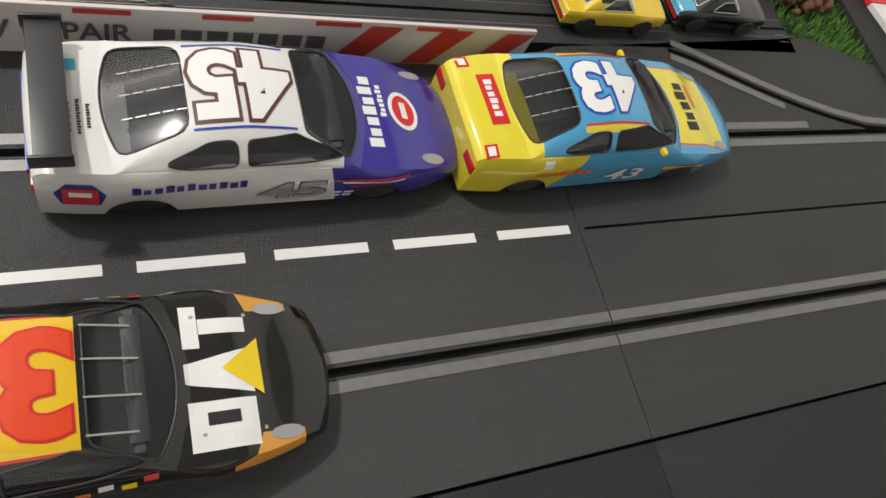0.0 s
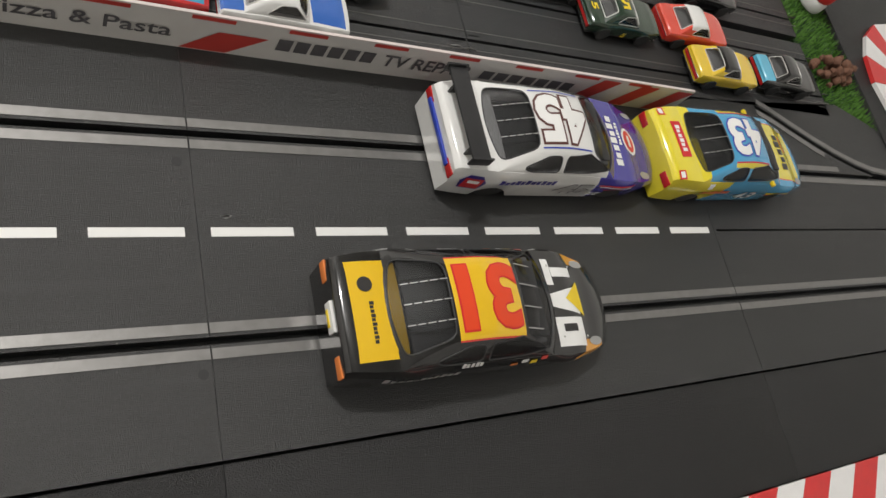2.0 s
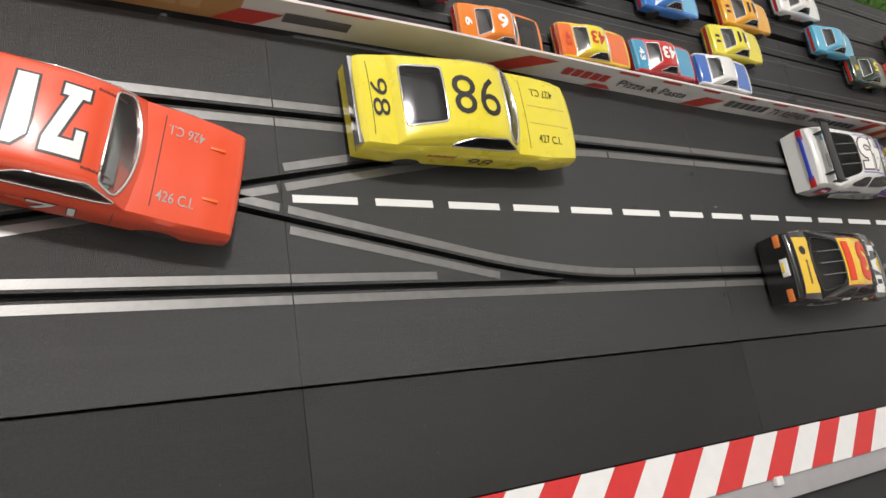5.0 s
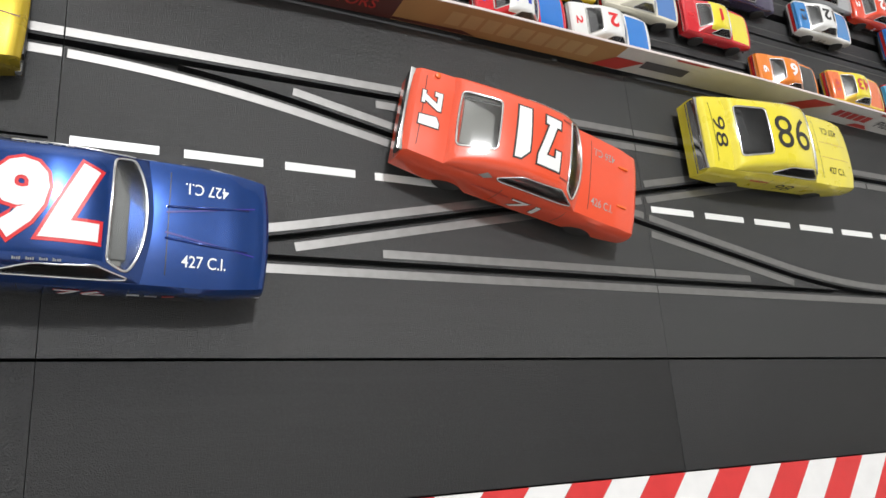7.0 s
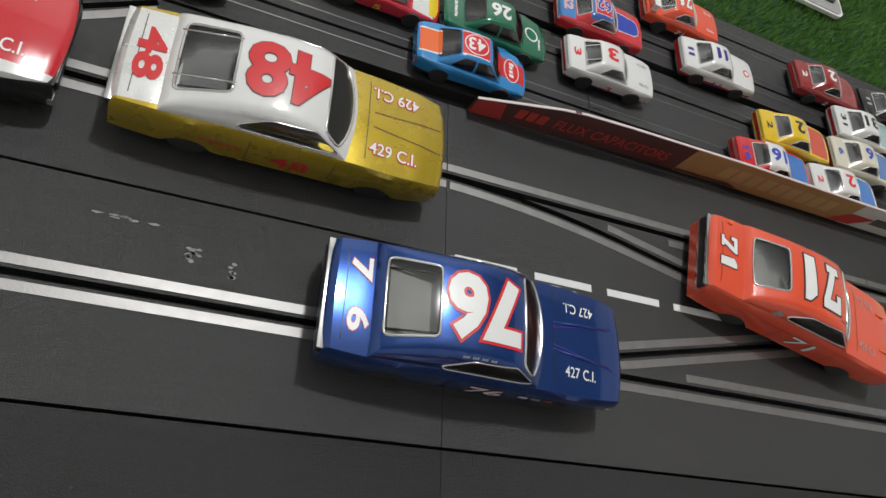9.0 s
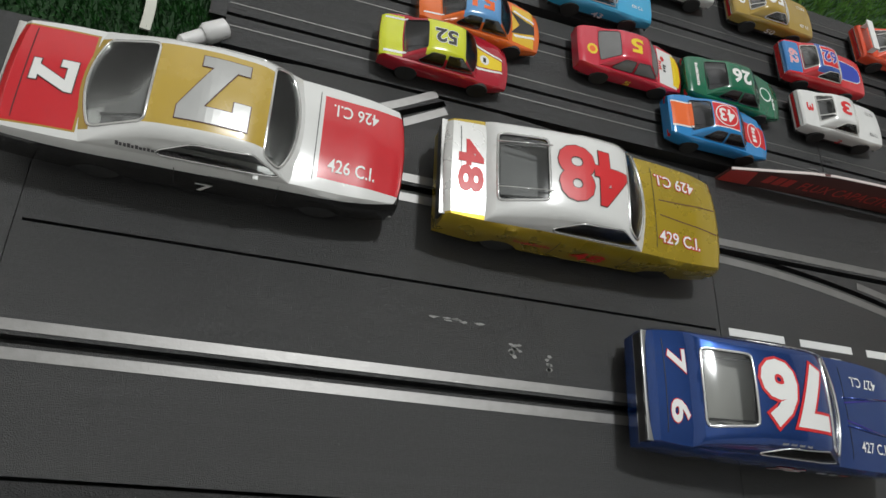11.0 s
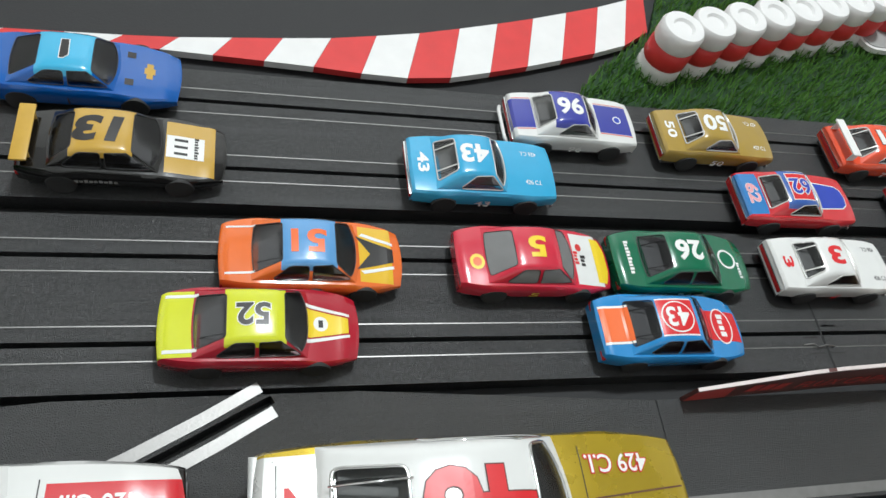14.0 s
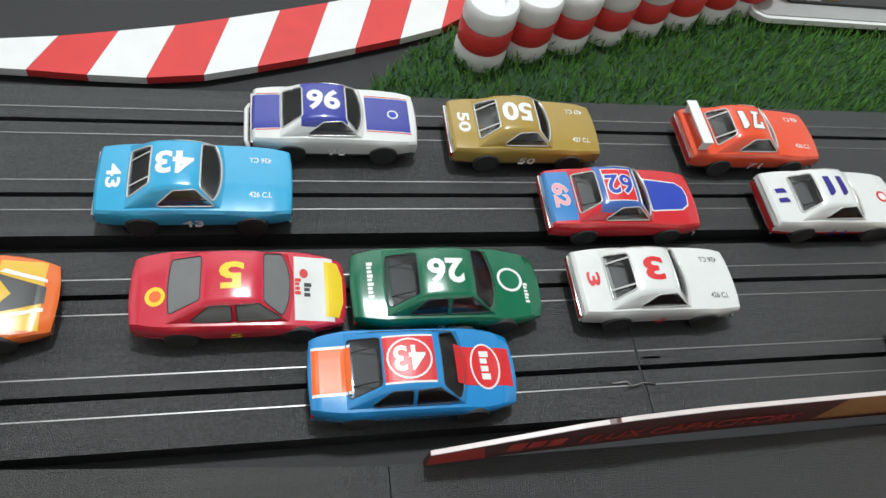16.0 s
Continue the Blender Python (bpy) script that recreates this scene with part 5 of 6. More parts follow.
hood = [(-0.026, -0.020), (0.010, -0.017), (0.018, -0.011), (0.020, 0.0), (0.018, 0.011), (0.010, 0.017), (-0.026, 0.020)]
c.bar(0.128, 0, 0, 0, WHITE, name="bonnet_panel_edge", pts=hood)
c.bar(0.128, 0, 0, 0, BLUE, name="bonnet_panel", lift=0.0005, pts=[(x * 0.94, y * 0.92) for x, y in hood])
c = small_car("small white slot car number 11 with red sills", 0.213, 0.201, WHITEP, no="11", noc=NAVY, low=REDP, rim=CHROME)
c.bar(0.137, 0, 0.014, 0.014, RED, name="emblem", oval=True)
c.bar(0.137, 0, 0.009, 0.009, WHITE, name="emblem_centre", oval=True, lift=0.0004)
GREYWIN = plain("grey_window_print", (0.20, 0.20, 0.20), 0.35)
c = small_car("small red slot car number 5 with white bonnet and yellow nose", -0.053, 0.161, (0.60, 0.02, 0.05), None, WHITEP, None, "5", YELLOW, shape=HWEDGE, glassy=GREYWIN)
c.bar(0.156, 0, 0.016, 0.052, YELLOW, name="nose_panel", pts=[(-0.007, -0.026), (0.004, -0.026), (0.008, -0.012), (0.008, 0.012), (0.004, 0.026), (-0.007, 0.026)])
c.bar(0.127, 0.0, 0.016, 0.005, RED, "tail", "bonnet_sponsor_bar")
c.bar(0.135, -0.003, 0.014, 0.006, INK, "tail", "bonnet_sponsor_bar")
c.bar(0.132, 0.013, 0.009, 0.007, KERBRED, "tail", "bonnet_picture", oval=True)
c.bar(0.017, -0.008, 0.017, 0.015, YELLOW, "tail", "boot_picture", oval=True)
c.bar(0.017, -0.008, 0.010, 0.009, ORANGE, "tail", "boot_picture_centre", oval=True, lift=0.0004)
c = small_car("small dark green slot car number 26", 0.023, 0.161, GREENP, no="26", shape=HWEDGE)
c.bar(0.138, 0.003, 0.024, 0.024, WHITE, name="bonnet_ring", oval=True)
c.bar(0.138, 0.003, 0.019, 0.019, plain("green_print", GREENP, 0.35), name="bonnet_ring_centre", oval=True, lift=0.0004)
c.bar(0.152, -0.010, 0.020, 0.004, WHITE, "tail", "bonnet_sponsor_bar")
c.bar(0.014, 0, 0.040, 0.005, WHITE, "tail", "boot_sponsor_bar")
c = small_car("small white classic slot car number 3", 0.110, 0.160, WHITEP, no="3", noc=RED)
size_print(c, "426 C.I.", CARDINK)
c = small_car("small blue and red slot car number 43", 0.0065, 0.127, (0.03, 0.25, 0.60), None, None, None, "", shape=HWEDGE)
c.bar(0.015, 0, 0.030, 0.041, WHITE, name="boot_stripe")
c.bar(0.015, 0, 0.030, 0.036, ORANGE, name="boot_panel", lift=0.0005)
c.bar(0.074, 0, 0.040, 0.040, WHITE, name="roof_panel")
c.bar(0.074, 0, 0.040, 0.037, RED, name="roof_panel", lift=0.0004)
c.bar(0.074, 0, 0.036, 0.034, WHITE, name="number_oval", oval=True, lift=0.0006)
c.bar(0.074, 0, 0.033, 0.031, RED, name="number_oval_centre", oval=True, lift=0.0008)
c.decal(letter_bm("43", 0.020, 0.024, 0.02), 0.074, 0, (-1, 0), (0, -1), WHITE, "number", lift=0.001)
c.bar(0.138, 0, 0.050, 0.033, RED, name="bonnet_panel")
c.bar(0.140, 0, 0.026, 0.040, WHITE, name="bonnet_oval", oval=True, lift=0.0004)
c.bar(0.140, 0, 0.023, 0.037, RED, name="bonnet_oval_centre", oval=True, lift=0.0006)
c.bar(0.140, 0, 0.026, 0.008, WHITE, "tail", "bonnet_sponsor_bar", lift=0.0008)
c = small_car("small orange and yellow slot car number 51 with blue roof", -0.151, 0.1615, (0.80, 0.16, 0.02), (0.13, 0.34, 0.66), (0.80, 0.50, 0.03), None, "51", ORANGE, shape=HWEDGE)
c.bar(0.140, 0, 0, 0, INK, name="bonnet_flash", pts=[(-0.019, -0.018), (0.018, -0.007), (0.018, 0.007), (-0.019, 0.018), (-0.005, 0.0)])
for sg in (-1, 1):
    c.bar(0.140, 0, 0, 0, WHITE, name="bonnet_flash", pts=[(-0.015, sg * 0.019), (0.018, sg * 0.011), (0.018, sg * 0.014), (-0.012, sg * 0.022)])
    c.bar(0.016, sg * 0.024, 0.026, 0.002, WHITE, name="boot_stripe")
c = small_car("small crimson slot car number 52 with lime-yellow roof", -0.1715, 0.1295, (0.42, 0.012, 0.03), (0.68, 0.72, 0.02), None, (0.68, 0.72, 0.02), "", shape=HWEDGE)
c.number("52", 0.074, 0, 0.019, 0.026, "far", INK, WHITE, bold=0.03, grow=0.03)
c.bar(0.137, 0, 0, 0, YELLOW, name="bonnet_panel", pts=[(-0.017, -0.014), (0.020, -0.007), (0.020, 0.007), (-0.017, 0.014)])
c.bar(0.132, 0, 0.013, 0.014, WHITE, name="number_oval", oval=True, lift=0.0004)
c.bar(0.132, 0, 0.004, 0.007, INK, name="oval_mark", lift=0.0006)
for sg in (-1, 1):
    c.bar(0.137, 0, 0, 0, WHITE, name="bonnet_stripe", pts=[(-0.018, sg * 0.0155), (0.021, sg * 0.0085), (0.021, sg * 0.011), (-0.018, sg * 0.019)])
    c.bar(0.016, sg * 0.025, 0.027, 0.003, WHITE, name="boot_stripe")
c = small_car("small black and gold slot car number 13 with gold wing", -0.2265, 0.2115, BLACKP, (0.55, 0.34, 0.05), (0.55, 0.34, 0.05), None, "", shape=dict(HWEDGE, W=0.074, L=0.175, roof=0.052, rr=0.048, fr=0.094, wr=0.025, wheels=(0.036, 0.138)))
c.number("13", 0.067, 0, 0.026, 0.034, "far", INK, bold=0.05, slant=0.2)
c.bar(0.142, 0.0, 0.034, 0.026, WHITE, name="bonnet_panel")
for k in range(3):
    c.bar(0.138, -0.008 + 0.008 * k, 0.003, 0.012, INK, "tail", "bonnet_emblem_bar", lift=0.0004)
c.bar(0.152, 0, 0.026, 0.004, INK, "tail", "bonnet_sponsor_bar", lift=0.0004)
GOLDM = plain("gold_plastic", (0.55, 0.34, 0.05), 0.3)
part("wing", box_bm(-0.002, 0.012, -0.032, 0.032, 0.039, 0.0415, 0.0008), GOLDM, c.root, "gold rear wing")
for sg in (-1, 1):
    part("wing_post", box_bm(0.0, 0.012, sg * 0.022 - 0.001, sg * 0.022 + 0.001, 0.024, 0.041, 0.0005), GOLDM, c.root)
    c.bar(0.060, 0.019, 0.050, 0.005, SILVER, side=sg, name="side_sponsor_bar")
c = small_car("small bright blue slot car number 1 with light blue roof", -0.247, 0.2535, (0.004, 0.10, 0.42), (0.07, 0.45, 0.72), None, None, "1", INK, WHITE, shape=dict(HWEDGE, W=0.074, L=0.175, roof=0.050, wr=0.024, wheels=(0.036, 0.138)))
c.bar(0.150, 0, 0.020, 0.006, GOLDM, "tail", "bonnet_emblem")
c.bar(0.150, 0, 0.008, 0.010, GOLDM, "tail", "bonnet_emblem", lift=0.0004)
for sg in (-1, 1):
    c.bar(0.132, sg * 0.018, 0.008, 0.008, INK, name="bonnet_vent")

pack = [
    ("small dark red slot car number 2", 0.340, 0.228, (0.30, 0.02, 0.02), None, None, None, "2", WHITE),
    ("small black slot car with cream bonnet", 0.416, 0.227, BLACKP, None, CREAM, None, "11", SILVER),
    ("small white slot car number 31 with pale teal bonnet", 0.375, 0.194, WHITEP, None, TEAL, None, "31", INK),
    ("small cream slot car with blue bonnet", 0.360, 0.159, CREAM, None, (0.08, 0.20, 0.50), None, "6", BLUE),
    ("small slot car number 16 in red, white and blue", 0.254, 0.125, REDP, WHITEP, (0.03, 0.18, 0.60), REDP, "16", BLUE),
    ("small yellow slot car with red bonnet", 0.284, 0.159, (0.80, 0.55, 0.02), None, (0.65, 0.07, 0.02), None, "2", INK),
    ("small white slot car number 2 with blue bonnet", 0.327, 0.124, WHITEP, None, (0.03, 0.20, 0.62), None, "2", RED),
    ("small red slot car with yellow roof and bonnet", 0.435, 0.155, REDP, YELLOWP, YELLOWP, REDP, "1", RED),
    ("small dark purple slot car", 0.474, 0.197, (0.03, 0.02, 0.07), None, None, None, "", WHITE),
    ("small red slot car with white print", 0.494, 0.237, REDP, None, None, None, "8", WHITE),
    ("small white and blue slot car number 12", 0.570, 0.187, WHITEP, WHITEP, (0.04, 0.22, 0.55), (0.04, 0.22, 0.55), "12", INK),
    ("small red-orange slot car", 0.654, 0.219, (0.72, 0.06, 0.02), None, None, None, "2", WHITE),
    ("small orange slot car number 6 with black bonnet", 0.506, 0.123, (0.80, 0.22, 0.02), None, BLACKP, None, "6", WHITE),
    ("small orange and yellow slot car number 43", 0.593, 0.1255, (0.80, 0.50, 0.03), YELLOWP, (0.80, 0.16, 0.03), (0.80, 0.16, 0.03), "43", CARDRED),
    ("small blue slot car number 43 with red flanks", 0.669, 0.126, (0.55, 0.03, 0.03), (0.55, 0.03, 0.03), (0.07, 0.32, 0.52), (0.07, 0.32, 0.52), "43", WHITE),
    ("small blue and white slot car", 0.743, 0.125, WHITEP, WHITEP, (0.04, 0.14, 0.50), (0.04, 0.14, 0.50), "", RED),
    ("small two-tone blue slot car", 0.696, 0.189, (0.04, 0.20, 0.60), None, (0.14, 0.45, 0.70), None, "", WHITE),
    ("small amber slot car number 11", 0.801, 0.193, (0.80, 0.38, 0.02), None, None, None, "11", INK),
    ("small yellow slot car number 11", 0.773, 0.158, YELLOWP, None, None, None, "11", INK),
    ("small white slot car number 11 with dark print", 0.899, 0.226, WHITEP, None, None, None, "11", CARDRED),
    ("small orange slot car with yellow flanks", 0.764, 0.223, (0.80, 0.45, 0.03), (0.75, 0.15, 0.02), None, None, "", INK),
    ("small silver-grey slot car", 0.584, 0.222, (0.35, 0.36, 0.37), None, None, None, "", INK),
    ("small dark green slot car with yellow number", 0.999, 0.164, (0.015, 0.04, 0.02), None, None, None, "5", YELLOW),
    ("small red slot car with white roof band", 1.078, 0.168, (0.70, 0.06, 0.03), WHITEP, None, None, "", WHITE),
    ("small yellow slot car with black roof", 1.098, 0.1335, (0.80, 0.55, 0.02), BLACKP, (0.80, 0.55, 0.02), None, "", RED),
    ("small black slot car with sky-blue and white tail", 1.179, 0.138, BLACKP, BLACKP, None, (0.10, 0.45, 0.65), "", RED),
    ("small black slot car with red flash", 1.112, 0.211, BLACKP, None, None, (0.35, 0.03, 0.03), "", WHITE),
    ("small light blue slot car", 0.945, 0.190, (0.10, 0.42, 0.62), None, None, None, "", WHITE),
]
for lab, x, y, base, roof, hood, boot, no, noc in pack:
    small_car(lab, x, y, base, roof, hood, boot, no, noc, deg=random.uniform(-1.2, 1.2), cage=False)

# ---- kerbs ----
kerb = thing("near_kerb", "red and white striped kerb strip along the track shoulder", "kerb", kind="structure")


def stripe(parent, pts, z0, mat):
    bm = bmesh.new()
    lo = [bm.verts.new((x, y, z - 0.004)) for (x, y), z in zip(pts, z0)]
    hi = [bm.verts.new((x, y, z)) for (x, y), z in zip(pts, z0)]
    bm.faces.new(hi)
    bm.faces.new(lo[::-1])
    for k in range(4):
        bm.faces.new((lo[k], lo[(k + 1) % 4], hi[(k + 1) % 4], hi[k]))
    bmesh.ops.recalc_face_normals(bm, faces=bm.faces)
    part("kerb_block", bm, mat, parent, smooth=False)


KP, KX, KSH = 0.0278, 0.372, -0.028
for i in range(-16, 34):
    x = KX + i * KP
    stripe(kerb, [(x, -0.1675), (x + KP - 0.0003, -0.1675), (x + KSH + KP - 0.0003, -0.1985), (x + KSH, -0.1985)], (0.0004, 0.0004, 0.0010, 0.0010), KERBRED if i % 2 == 0 else KERBWHITE)
edge = thing("kerb_edging", "pale grey plastic edging outside the kerb", "edging", kind="structure")
part("strip", box_bm(-0.3, 1.6, -0.2145, -0.1988, -0.009, -0.001, 0.0006), plain("pale_grey_plastic", (0.34, 0.33, 0.34), 0.5), edge)
for i in range(10):
    x = 0.0 + i * 0.1725
    part("clip", box_bm(x - 0.004, x + 0.004, -0.2035, -0.1975, -0.001, 0.0032, 0.0008), KERBWHITE, edge, "small white clip")

bend = thing("far_kerb", "red and white striped kerb curving beside the small track", "kerb", kind="structure")
NEAR_L = [(-0.313, 0.2845), (-0.218, 0.2835), (-0.146, 0.2812), (-0.102, 0.2782), (-0.076, 0.2795), (-0.030, 0.2925), (0.019, 0.3095), (0.046, 0.320), (0.068, 0.336)]
FAR_L = [(-0.316, 0.286), (-0.215, 0.2915), (-0.136, 0.3015), (-0.088, 0.3115), (-0.065, 0.318), (-0.017, 0.3330), (0.032, 0.351), (0.054, 0.3595), (0.075, 0.372)]


def along(line, s):
    """A place at the share s of a line's length."""
    seg = [math.dist(a, b) for a, b in zip(line, line[1:])]
    d = s * sum(seg)
    for (a, b), l in zip(zip(line, line[1:]), seg):
        if d <= l:
            return (a[0] + (b[0] - a[0]) * d / l, a[1] + (b[1] - a[1]) * d / l)
        d -= l
    return line[-1]


n = 16
for i in range(n):
    s0, s1 = i / n, (i + 0.992) / n
    k = 0.022
    pts = [along(NEAR_L, s0), along(NEAR_L, s1), along(FAR_L, min(1, s1 + k)), along(FAR_L, min(1, s0 + k))]
    stripe(bend, pts, (-0.0025,) * 4, KERBRED if i % 2 else KERBWHITE)
corner = thing("corner_kerb", "red and white striped kerb corner on black track", "kerb", kind="structure")
for i in range(5):
    a0, a1 = math.radians(200 - i * 22), math.radians(200 - (i + 0.98) * 22)
    q = lambda r, a: (1.425 + r * math.cos(a), 0.150 + r * math.sin(a))
    stripe(corner, [q(0.085, a0), q(0.085, a1), q(0.035, a1), q(0.035, a0)], (0.006,) * 4, KERBRED if i % 2 else KERBWHITE)
part("base", box_bm(1.318, 1.56, 0.05, 0.30, -0.009, 0.0015, 0.001), SHOULDER, corner)

# ---- tyre stacks ----
def tyre_stack(x, y, r=0.0135, h=0.0128, tilt=0.0):
    root = thing("tyre_stack", "red and white painted stack of three toy tyres", "tyre stack", "tyre stacks", at=pose(x, y, 0.0003 - 0.009 * (y > 0.262), tilt, 0, random.uniform(0, 90)))
    for k in range(3):
        prof = [(r * 0.45, k * h), (r * 0.9, k * h), (r, k * h + 0.0022), (r, (k + 1) * h - 0.0022), (r * 0.9, (k + 1) * h - 0.0002), (r * 0.5, (k + 1) * h - 0.0002), (r * 0.42, (k + 1) * h - 0.002)]
        part("tyre", lathe(bmesh.new(), [(a, -b) for a, b in prof], 24, pose(0, 0, 0, -90, 0, 0)), KERBRED if k == 1 else KERBWHITE, root)


for i in range(9):
    tyre_stack(0.066 + 0.0245 * i, 0.3065 + 0.0078 * i)
for x, y in ((-0.321, 0.214), (-0.2965, 0.212), (-0.3455, 0.222), (1.283, 0.262), (1.292, 0.240), (1.305, 0.285)):
    tyre_stack(x, y)

# ---- grass, bush, sign, cable ----
GRASS = plain("grass_blade", (0.12, 0.26, 0.05), 0.24, vary=0.5, scale=150.0)
GRASS2 = plain("dark_grass_blade", (0.028, 0.11, 0.022), 0.4, vary=0.5, scale=150.0)
TURF = plain("turf_base", (0.015, 0.05, 0.012), 0.8, vary=0.4, scale=120.0, bumps=0.4)


def grass(name, outline, count, mat, z=-0.0088):
    """A mat with many short leaning blades of artificial grass."""
    bm = bmesh.new()
    f = bm.faces.new([bm.verts.new((x, y, z)) for x, y in outline])
    r = bmesh.ops.extrude_face_region(bm, geom=[f])
    for v in r["geom"]:
        if isinstance(v, bmesh.types.BMVert):
            v.co.z = z + 0.0035
    bmesh.ops.recalc_face_normals(bm, faces=bm.faces)
    solid(name + "_mat", bm, TURF, "dark green artificial turf mat", "turf", kind="structure", smooth=False)
    xs, ys = [p[0] for p in outline], [p[1] for p in outline]
    verts, faces = [], []
    rng = np.random.default_rng(len(outline) + count)
    while len(faces) < count:
        x, y = rng.uniform(min(xs), max(xs)), rng.uniform(min(ys), max(ys))
        inside = False
        for (xa, ya), (xb, yb) in zip(outline, outline[1:] + outline[:1]):
            if (ya > y) != (yb > y) and x < (xb - xa) * (y - ya) / (yb - ya) + xa:
                inside = not inside
        if not inside:
            continue
        a, ln, h = rng.uniform(0, 6.283), rng.uniform(0.001, 0.005), rng.uniform(0.004, 0.0095)
        w = 0.00045
        dx, dy = math.cos(a), math.sin(a)
        k = len(verts)
        zz = z + 0.003
        verts += [(x - dy * w, y + dx * w, zz), (x + dy * w, y - dx * w, zz), (x + dx * ln * 0.5 + dy * w * 0.7, y + dy * ln * 0.5 - dx * w * 0.7, zz + h * 0.7), (x + dx * ln, y + dy * ln, zz + h)]
        faces += [(k, k + 1, k + 2), (k, k + 2, k + 3)]
    me = bpy.data.meshes.new(name)
    me.from_pydata(verts, [], faces)
    me.materials.append(mat)
    tagged(new(name, me), "short green artificial grass beside the track", "grass", kind="stuff")


grass("grass", [(0.0, 0.2715), (1.24, 0.2735), (1.24, 0.42), (0.12, 0.50), (0.10, 0.40), (0.07, 0.335), (0.03, 0.305)], 90000, GRASS)
grass("grass_patch", [(-0.62, 0.1025), (-0.288, 0.1025), (-0.290, 0.272), (-0.62, 0.272)], 42000, GRASS2)
grass("grass_corner", [(1.249, 0.135), (1.262, 0.124), (1.316, 0.098), (1.316, 0.40), (1.249, 0.40)], 9000, GRASS)

BARK = plain("dry_brown_moss", (0.16, 0.075, 0.045), 0.8, vary=0.5, scale=300.0)
bush = thing("bush", "small reddish-brown model bush on the grass", "bush")
for k in range(60):
    bm = bmesh.new()
    bmesh.ops.create_icosphere(bm, subdivisions=2, radius=0.0042 * random.uniform(0.6, 1.2), matrix=pose(1.280 + random.gauss(0, 0.014), 0.158 + random.gauss(0, 0.007), 0.001 + abs(random.gauss(0, 0.006))))
    for v in bm.verts:
        v.co += Vector((random.uniform(-1, 1), random.uniform(-1, 1), random.uniform(-1, 1))) * 0.0009
    part("clump", bm, BARK, bush)

sign = thing("notice_board", "grey rounded board with white rim lying on the grass", "board")


def rounded(x0, x1, y0, y1, r, z0, z1):
    bm = box_bm(x0, x1, y0, y1, z0, z1)
    es = [e for e in bm.edges if abs(e.verts[0].co.z - e.verts[1].co.z) > 1e-6]
    bmesh.ops.bevel(bm, geom=es, offset=r, segments=6, affect="EDGES", profile=0.5)
    return bm


part("rim", rounded(0.236, 0.41, 0.338, 0.43, 0.010, 0.0, 0.0035), KERBWHITE, sign, "white board rim")
part("face", rounded(0.2385, 0.4075, 0.3405, 0.4275, 0.008, 0.0035, 0.0042), plain("grey_board", (0.34, 0.34, 0.33), 0.6), sign)
part("dark_panel", rounded(0.262, 0.40, 0.352, 0.42, 0.004, 0.0042, 0.0060), BLACK, sign)
part("yellow_mark", rounded(0.290, 0.300, 0.355, 0.361, 0.002, 0.0060, 0.0072), YELLOW, sign)
part("white_mark", rounded(0.274, 0.286, 0.353, 0.358, 0.002, 0.0060, 0.0072), WHITE, sign)

sbox = thing("dark_sign", "dark sign board with teal lettering bars beyond the grass", "sign", at=pose(0.56, 0.345, -0.006, 0, 0, -20))
part("board", box_bm(-0.07, 0.16, -0.004, 0.05, 0.0, 0.022, 0.0015), BLACK, sbox)
for k in range(4):
    part("letter_bar", box_bm(-0.055 + 0.026 * k, -0.036 + 0.026 * k, 0.006, 0.030, 0.0222, 0.0228, 0.0002), CYAN, sbox)

CABLE = plain("cream_cable_plastic", (0.62, 0.62, 0.54), 0.4, vary=0.08)
cable = thing("flat_cable", "cream flat cable looping over the grass to a plug", "cable")
pts = [(-0.379, 0.187, 0.016), (-0.366, 0.178, 0.012), (-0.357, 0.168, 0.008), (-0.354, 0.160, 0.004), (-0.3565, 0.166, 0.012), (-0.350, 0.175, 0.018), (-0.340, 0.175, 0.019), (-0.330, 0.166, 0.017), (-0.321, 0.150, 0.012), (-0.3165, 0.135, 0.007), (-0.3145, 0.118, 0.003), (-0.3155, 0.101, 0.0012)]
bm = bmesh.new()
rows = []
fine = []
for i in range(len(pts) - 1):
    for k in range(4):
        fine.append(Vector(pts[i]).lerp(Vector(pts[i + 1]), k / 4))
for _ in range(3):
    fine = [fine[0], *[(a + b * 2 + c2) / 4 for a, b, c2 in zip(fine, fine[1:], fine[2:])], fine[-1]]
for i, p in enumerate(fine):
    d = (fine[min(i + 1, len(fine) - 1)] - fine[max(i - 1, 0)]).normalized()
    tw = 0.9 * math.sin(i * 0.22)
    s = d.cross(Vector((0, tw, 1))).normalized()
    u = s.cross(d)
    rows.append([bm.verts.new(p + s * a + u * b) for a, b in ((-0.0024, -0.0006), (0.0024, -0.0006), (0.0024, 0.0006), (-0.0024, 0.0006))])
for a, b in zip(rows, rows[1:]):
    for k in range(4):
        bm.faces.new((a[k], a[(k + 1) % 4], b[(k + 1) % 4], b[k]))
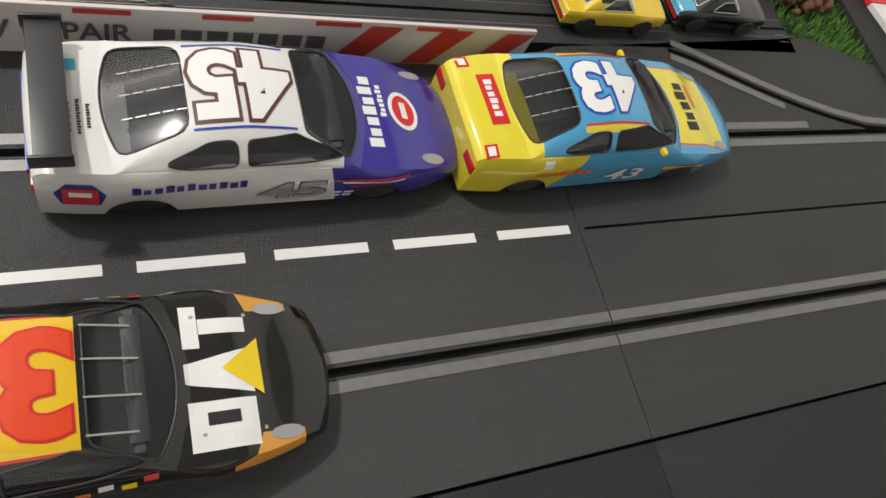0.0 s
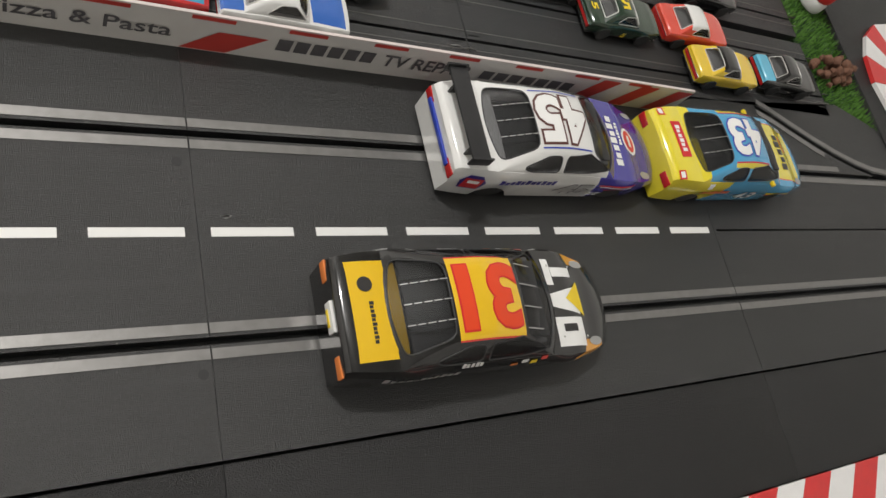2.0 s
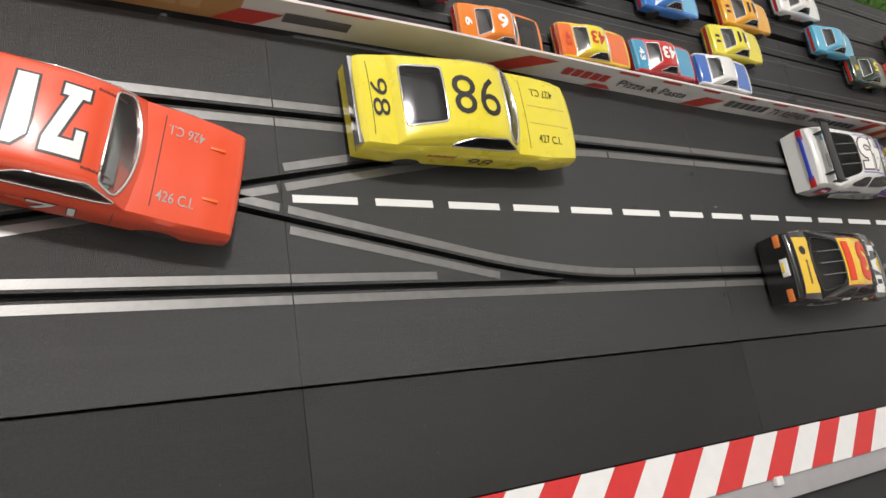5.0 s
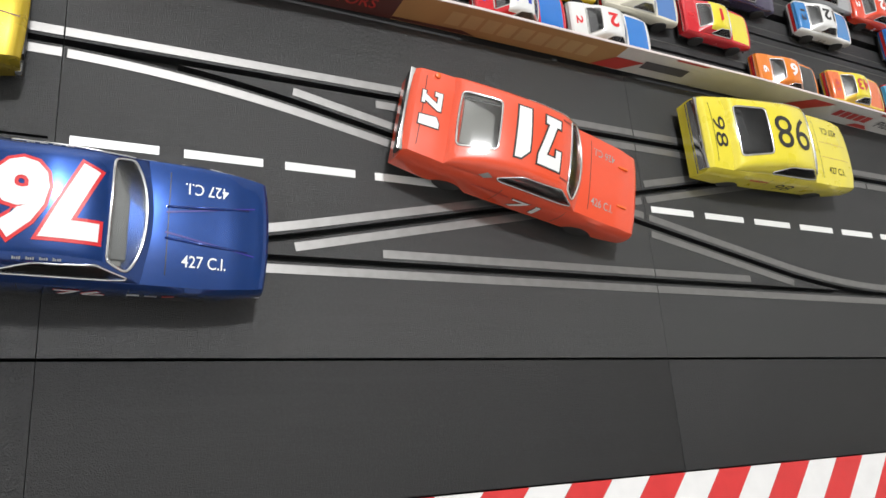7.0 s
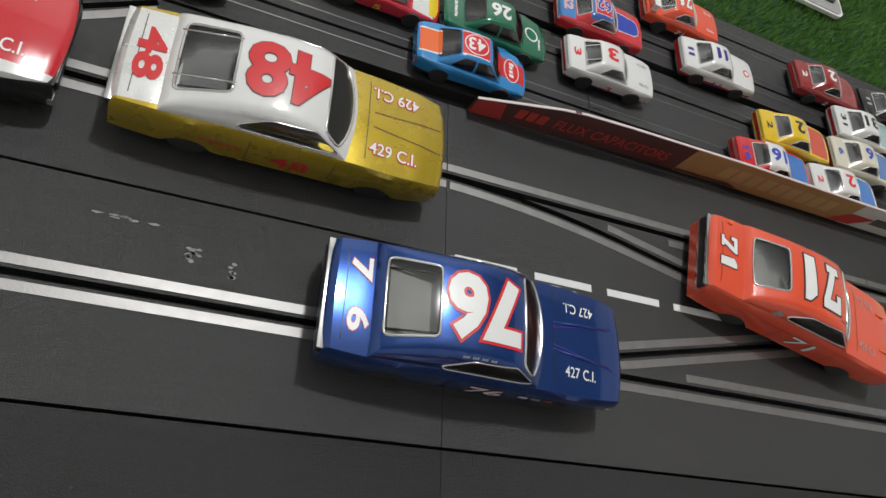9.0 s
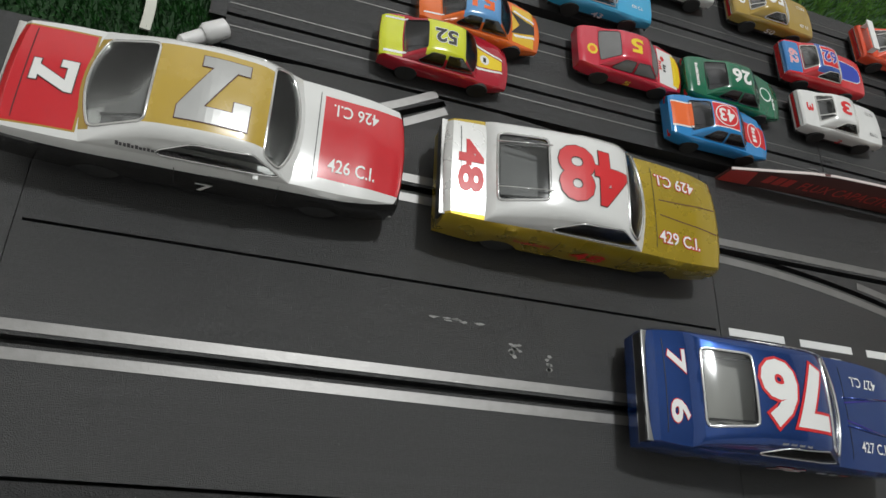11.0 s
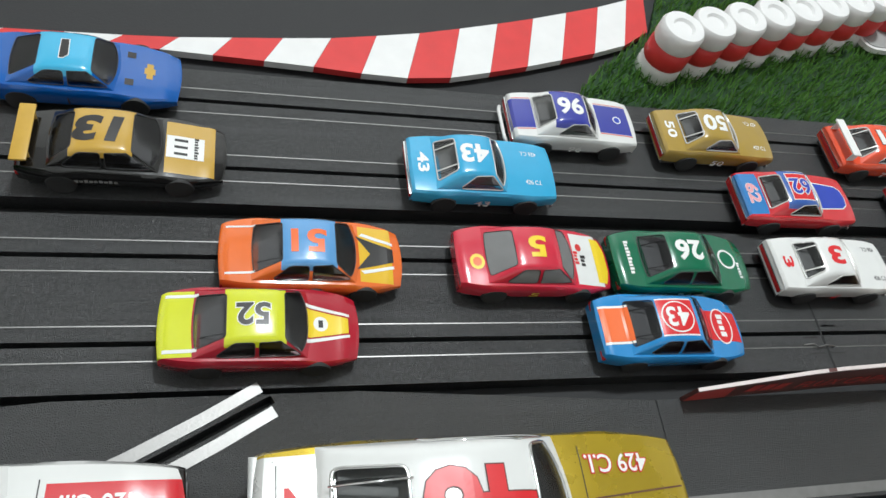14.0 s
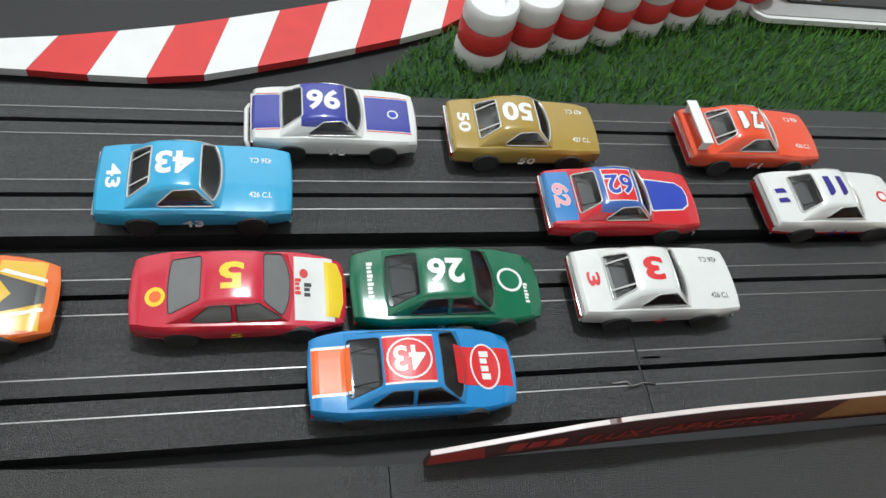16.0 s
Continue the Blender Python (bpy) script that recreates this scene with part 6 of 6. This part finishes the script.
bm.faces.new(rows[0])
bm.faces.new(rows[-1][::-1])
bmesh.ops.recalc_face_normals(bm, faces=bm.faces)
part("ribbon", bm, CABLE, cable)
part("plug", box_bm(-0.397, -0.378, 0.181, 0.193, 0.010, 0.021, 0.0015), CABLE, cable, "cream plug block")
lead = thing("track_lead", "white plastic connector clipped to the small track", "connector", at=pose(-0.279, 0.1185, 0.001, 0, 0, 216))
part("sleeve", lathe(bmesh.new(), [(0.0035, 0.0), (0.0052, 0.001), (0.0055, 0.011), (0.0042, 0.013)], 16, pose(0, 0, 0, 0, 0, -90)), KERBWHITE, lead)
part("tail_tube", lathe(bmesh.new(), [(0.0040, 0.013), (0.0036, 0.024), (0.0015, 0.026)], 14, pose(0, 0, -0.001, 0, 0, -90)), KERBWHITE, lead)

# ---- small marks on the track ----
for x, y in ((S1 - 0.006, 0.0345), (S1 - 0.004, -0.0635), (0.610, 0.003), (0.610, -0.003)):
    solid("screw_hole", lathe(bmesh.new(), [(0.0022, 0.0001), (0.0019, -0.0005), (0.0008, -0.0006)], 14, pose(x, y, 0.0, 90, 0, 0)), BLACK, "dark screw head sunk in the track", "screw", "screw heads")
CHALK = plain("pale_scratch", (0.30, 0.30, 0.29), 0.7, vary=0.4, scale=500.0)
for x, y, w, h in ((-0.155, -0.0165, 0.026, 0.0012), (-0.125, -0.028, 0.003, 0.008), (-0.106, -0.031, 0.002, 0.010), (-0.123, -0.026, 0.004, 0.003), (0.703, 0.0075, 0.003, 0.0008)):
    bm = bmesh.new()
    for k in range(7):
        cx, cy = x + random.uniform(-w, w) / 2, y + random.uniform(-h, h) / 2
        bm.faces.new([bm.verts.new((cx + random.uniform(0.5, 1) * 0.0016 * math.cos(a) * (1 + w * 40), cy + random.uniform(0.3, 1) * 0.0008 * math.sin(a) * (1 + h * 60), 0.00025)) for a in (0.2, 1.3, 2.4, 3.4, 4.6, 5.6)])
    solid("scuff_mark", bm, CHALK, "pale worn scuff on the black track", "scuff mark", "scuff marks", smooth=False)
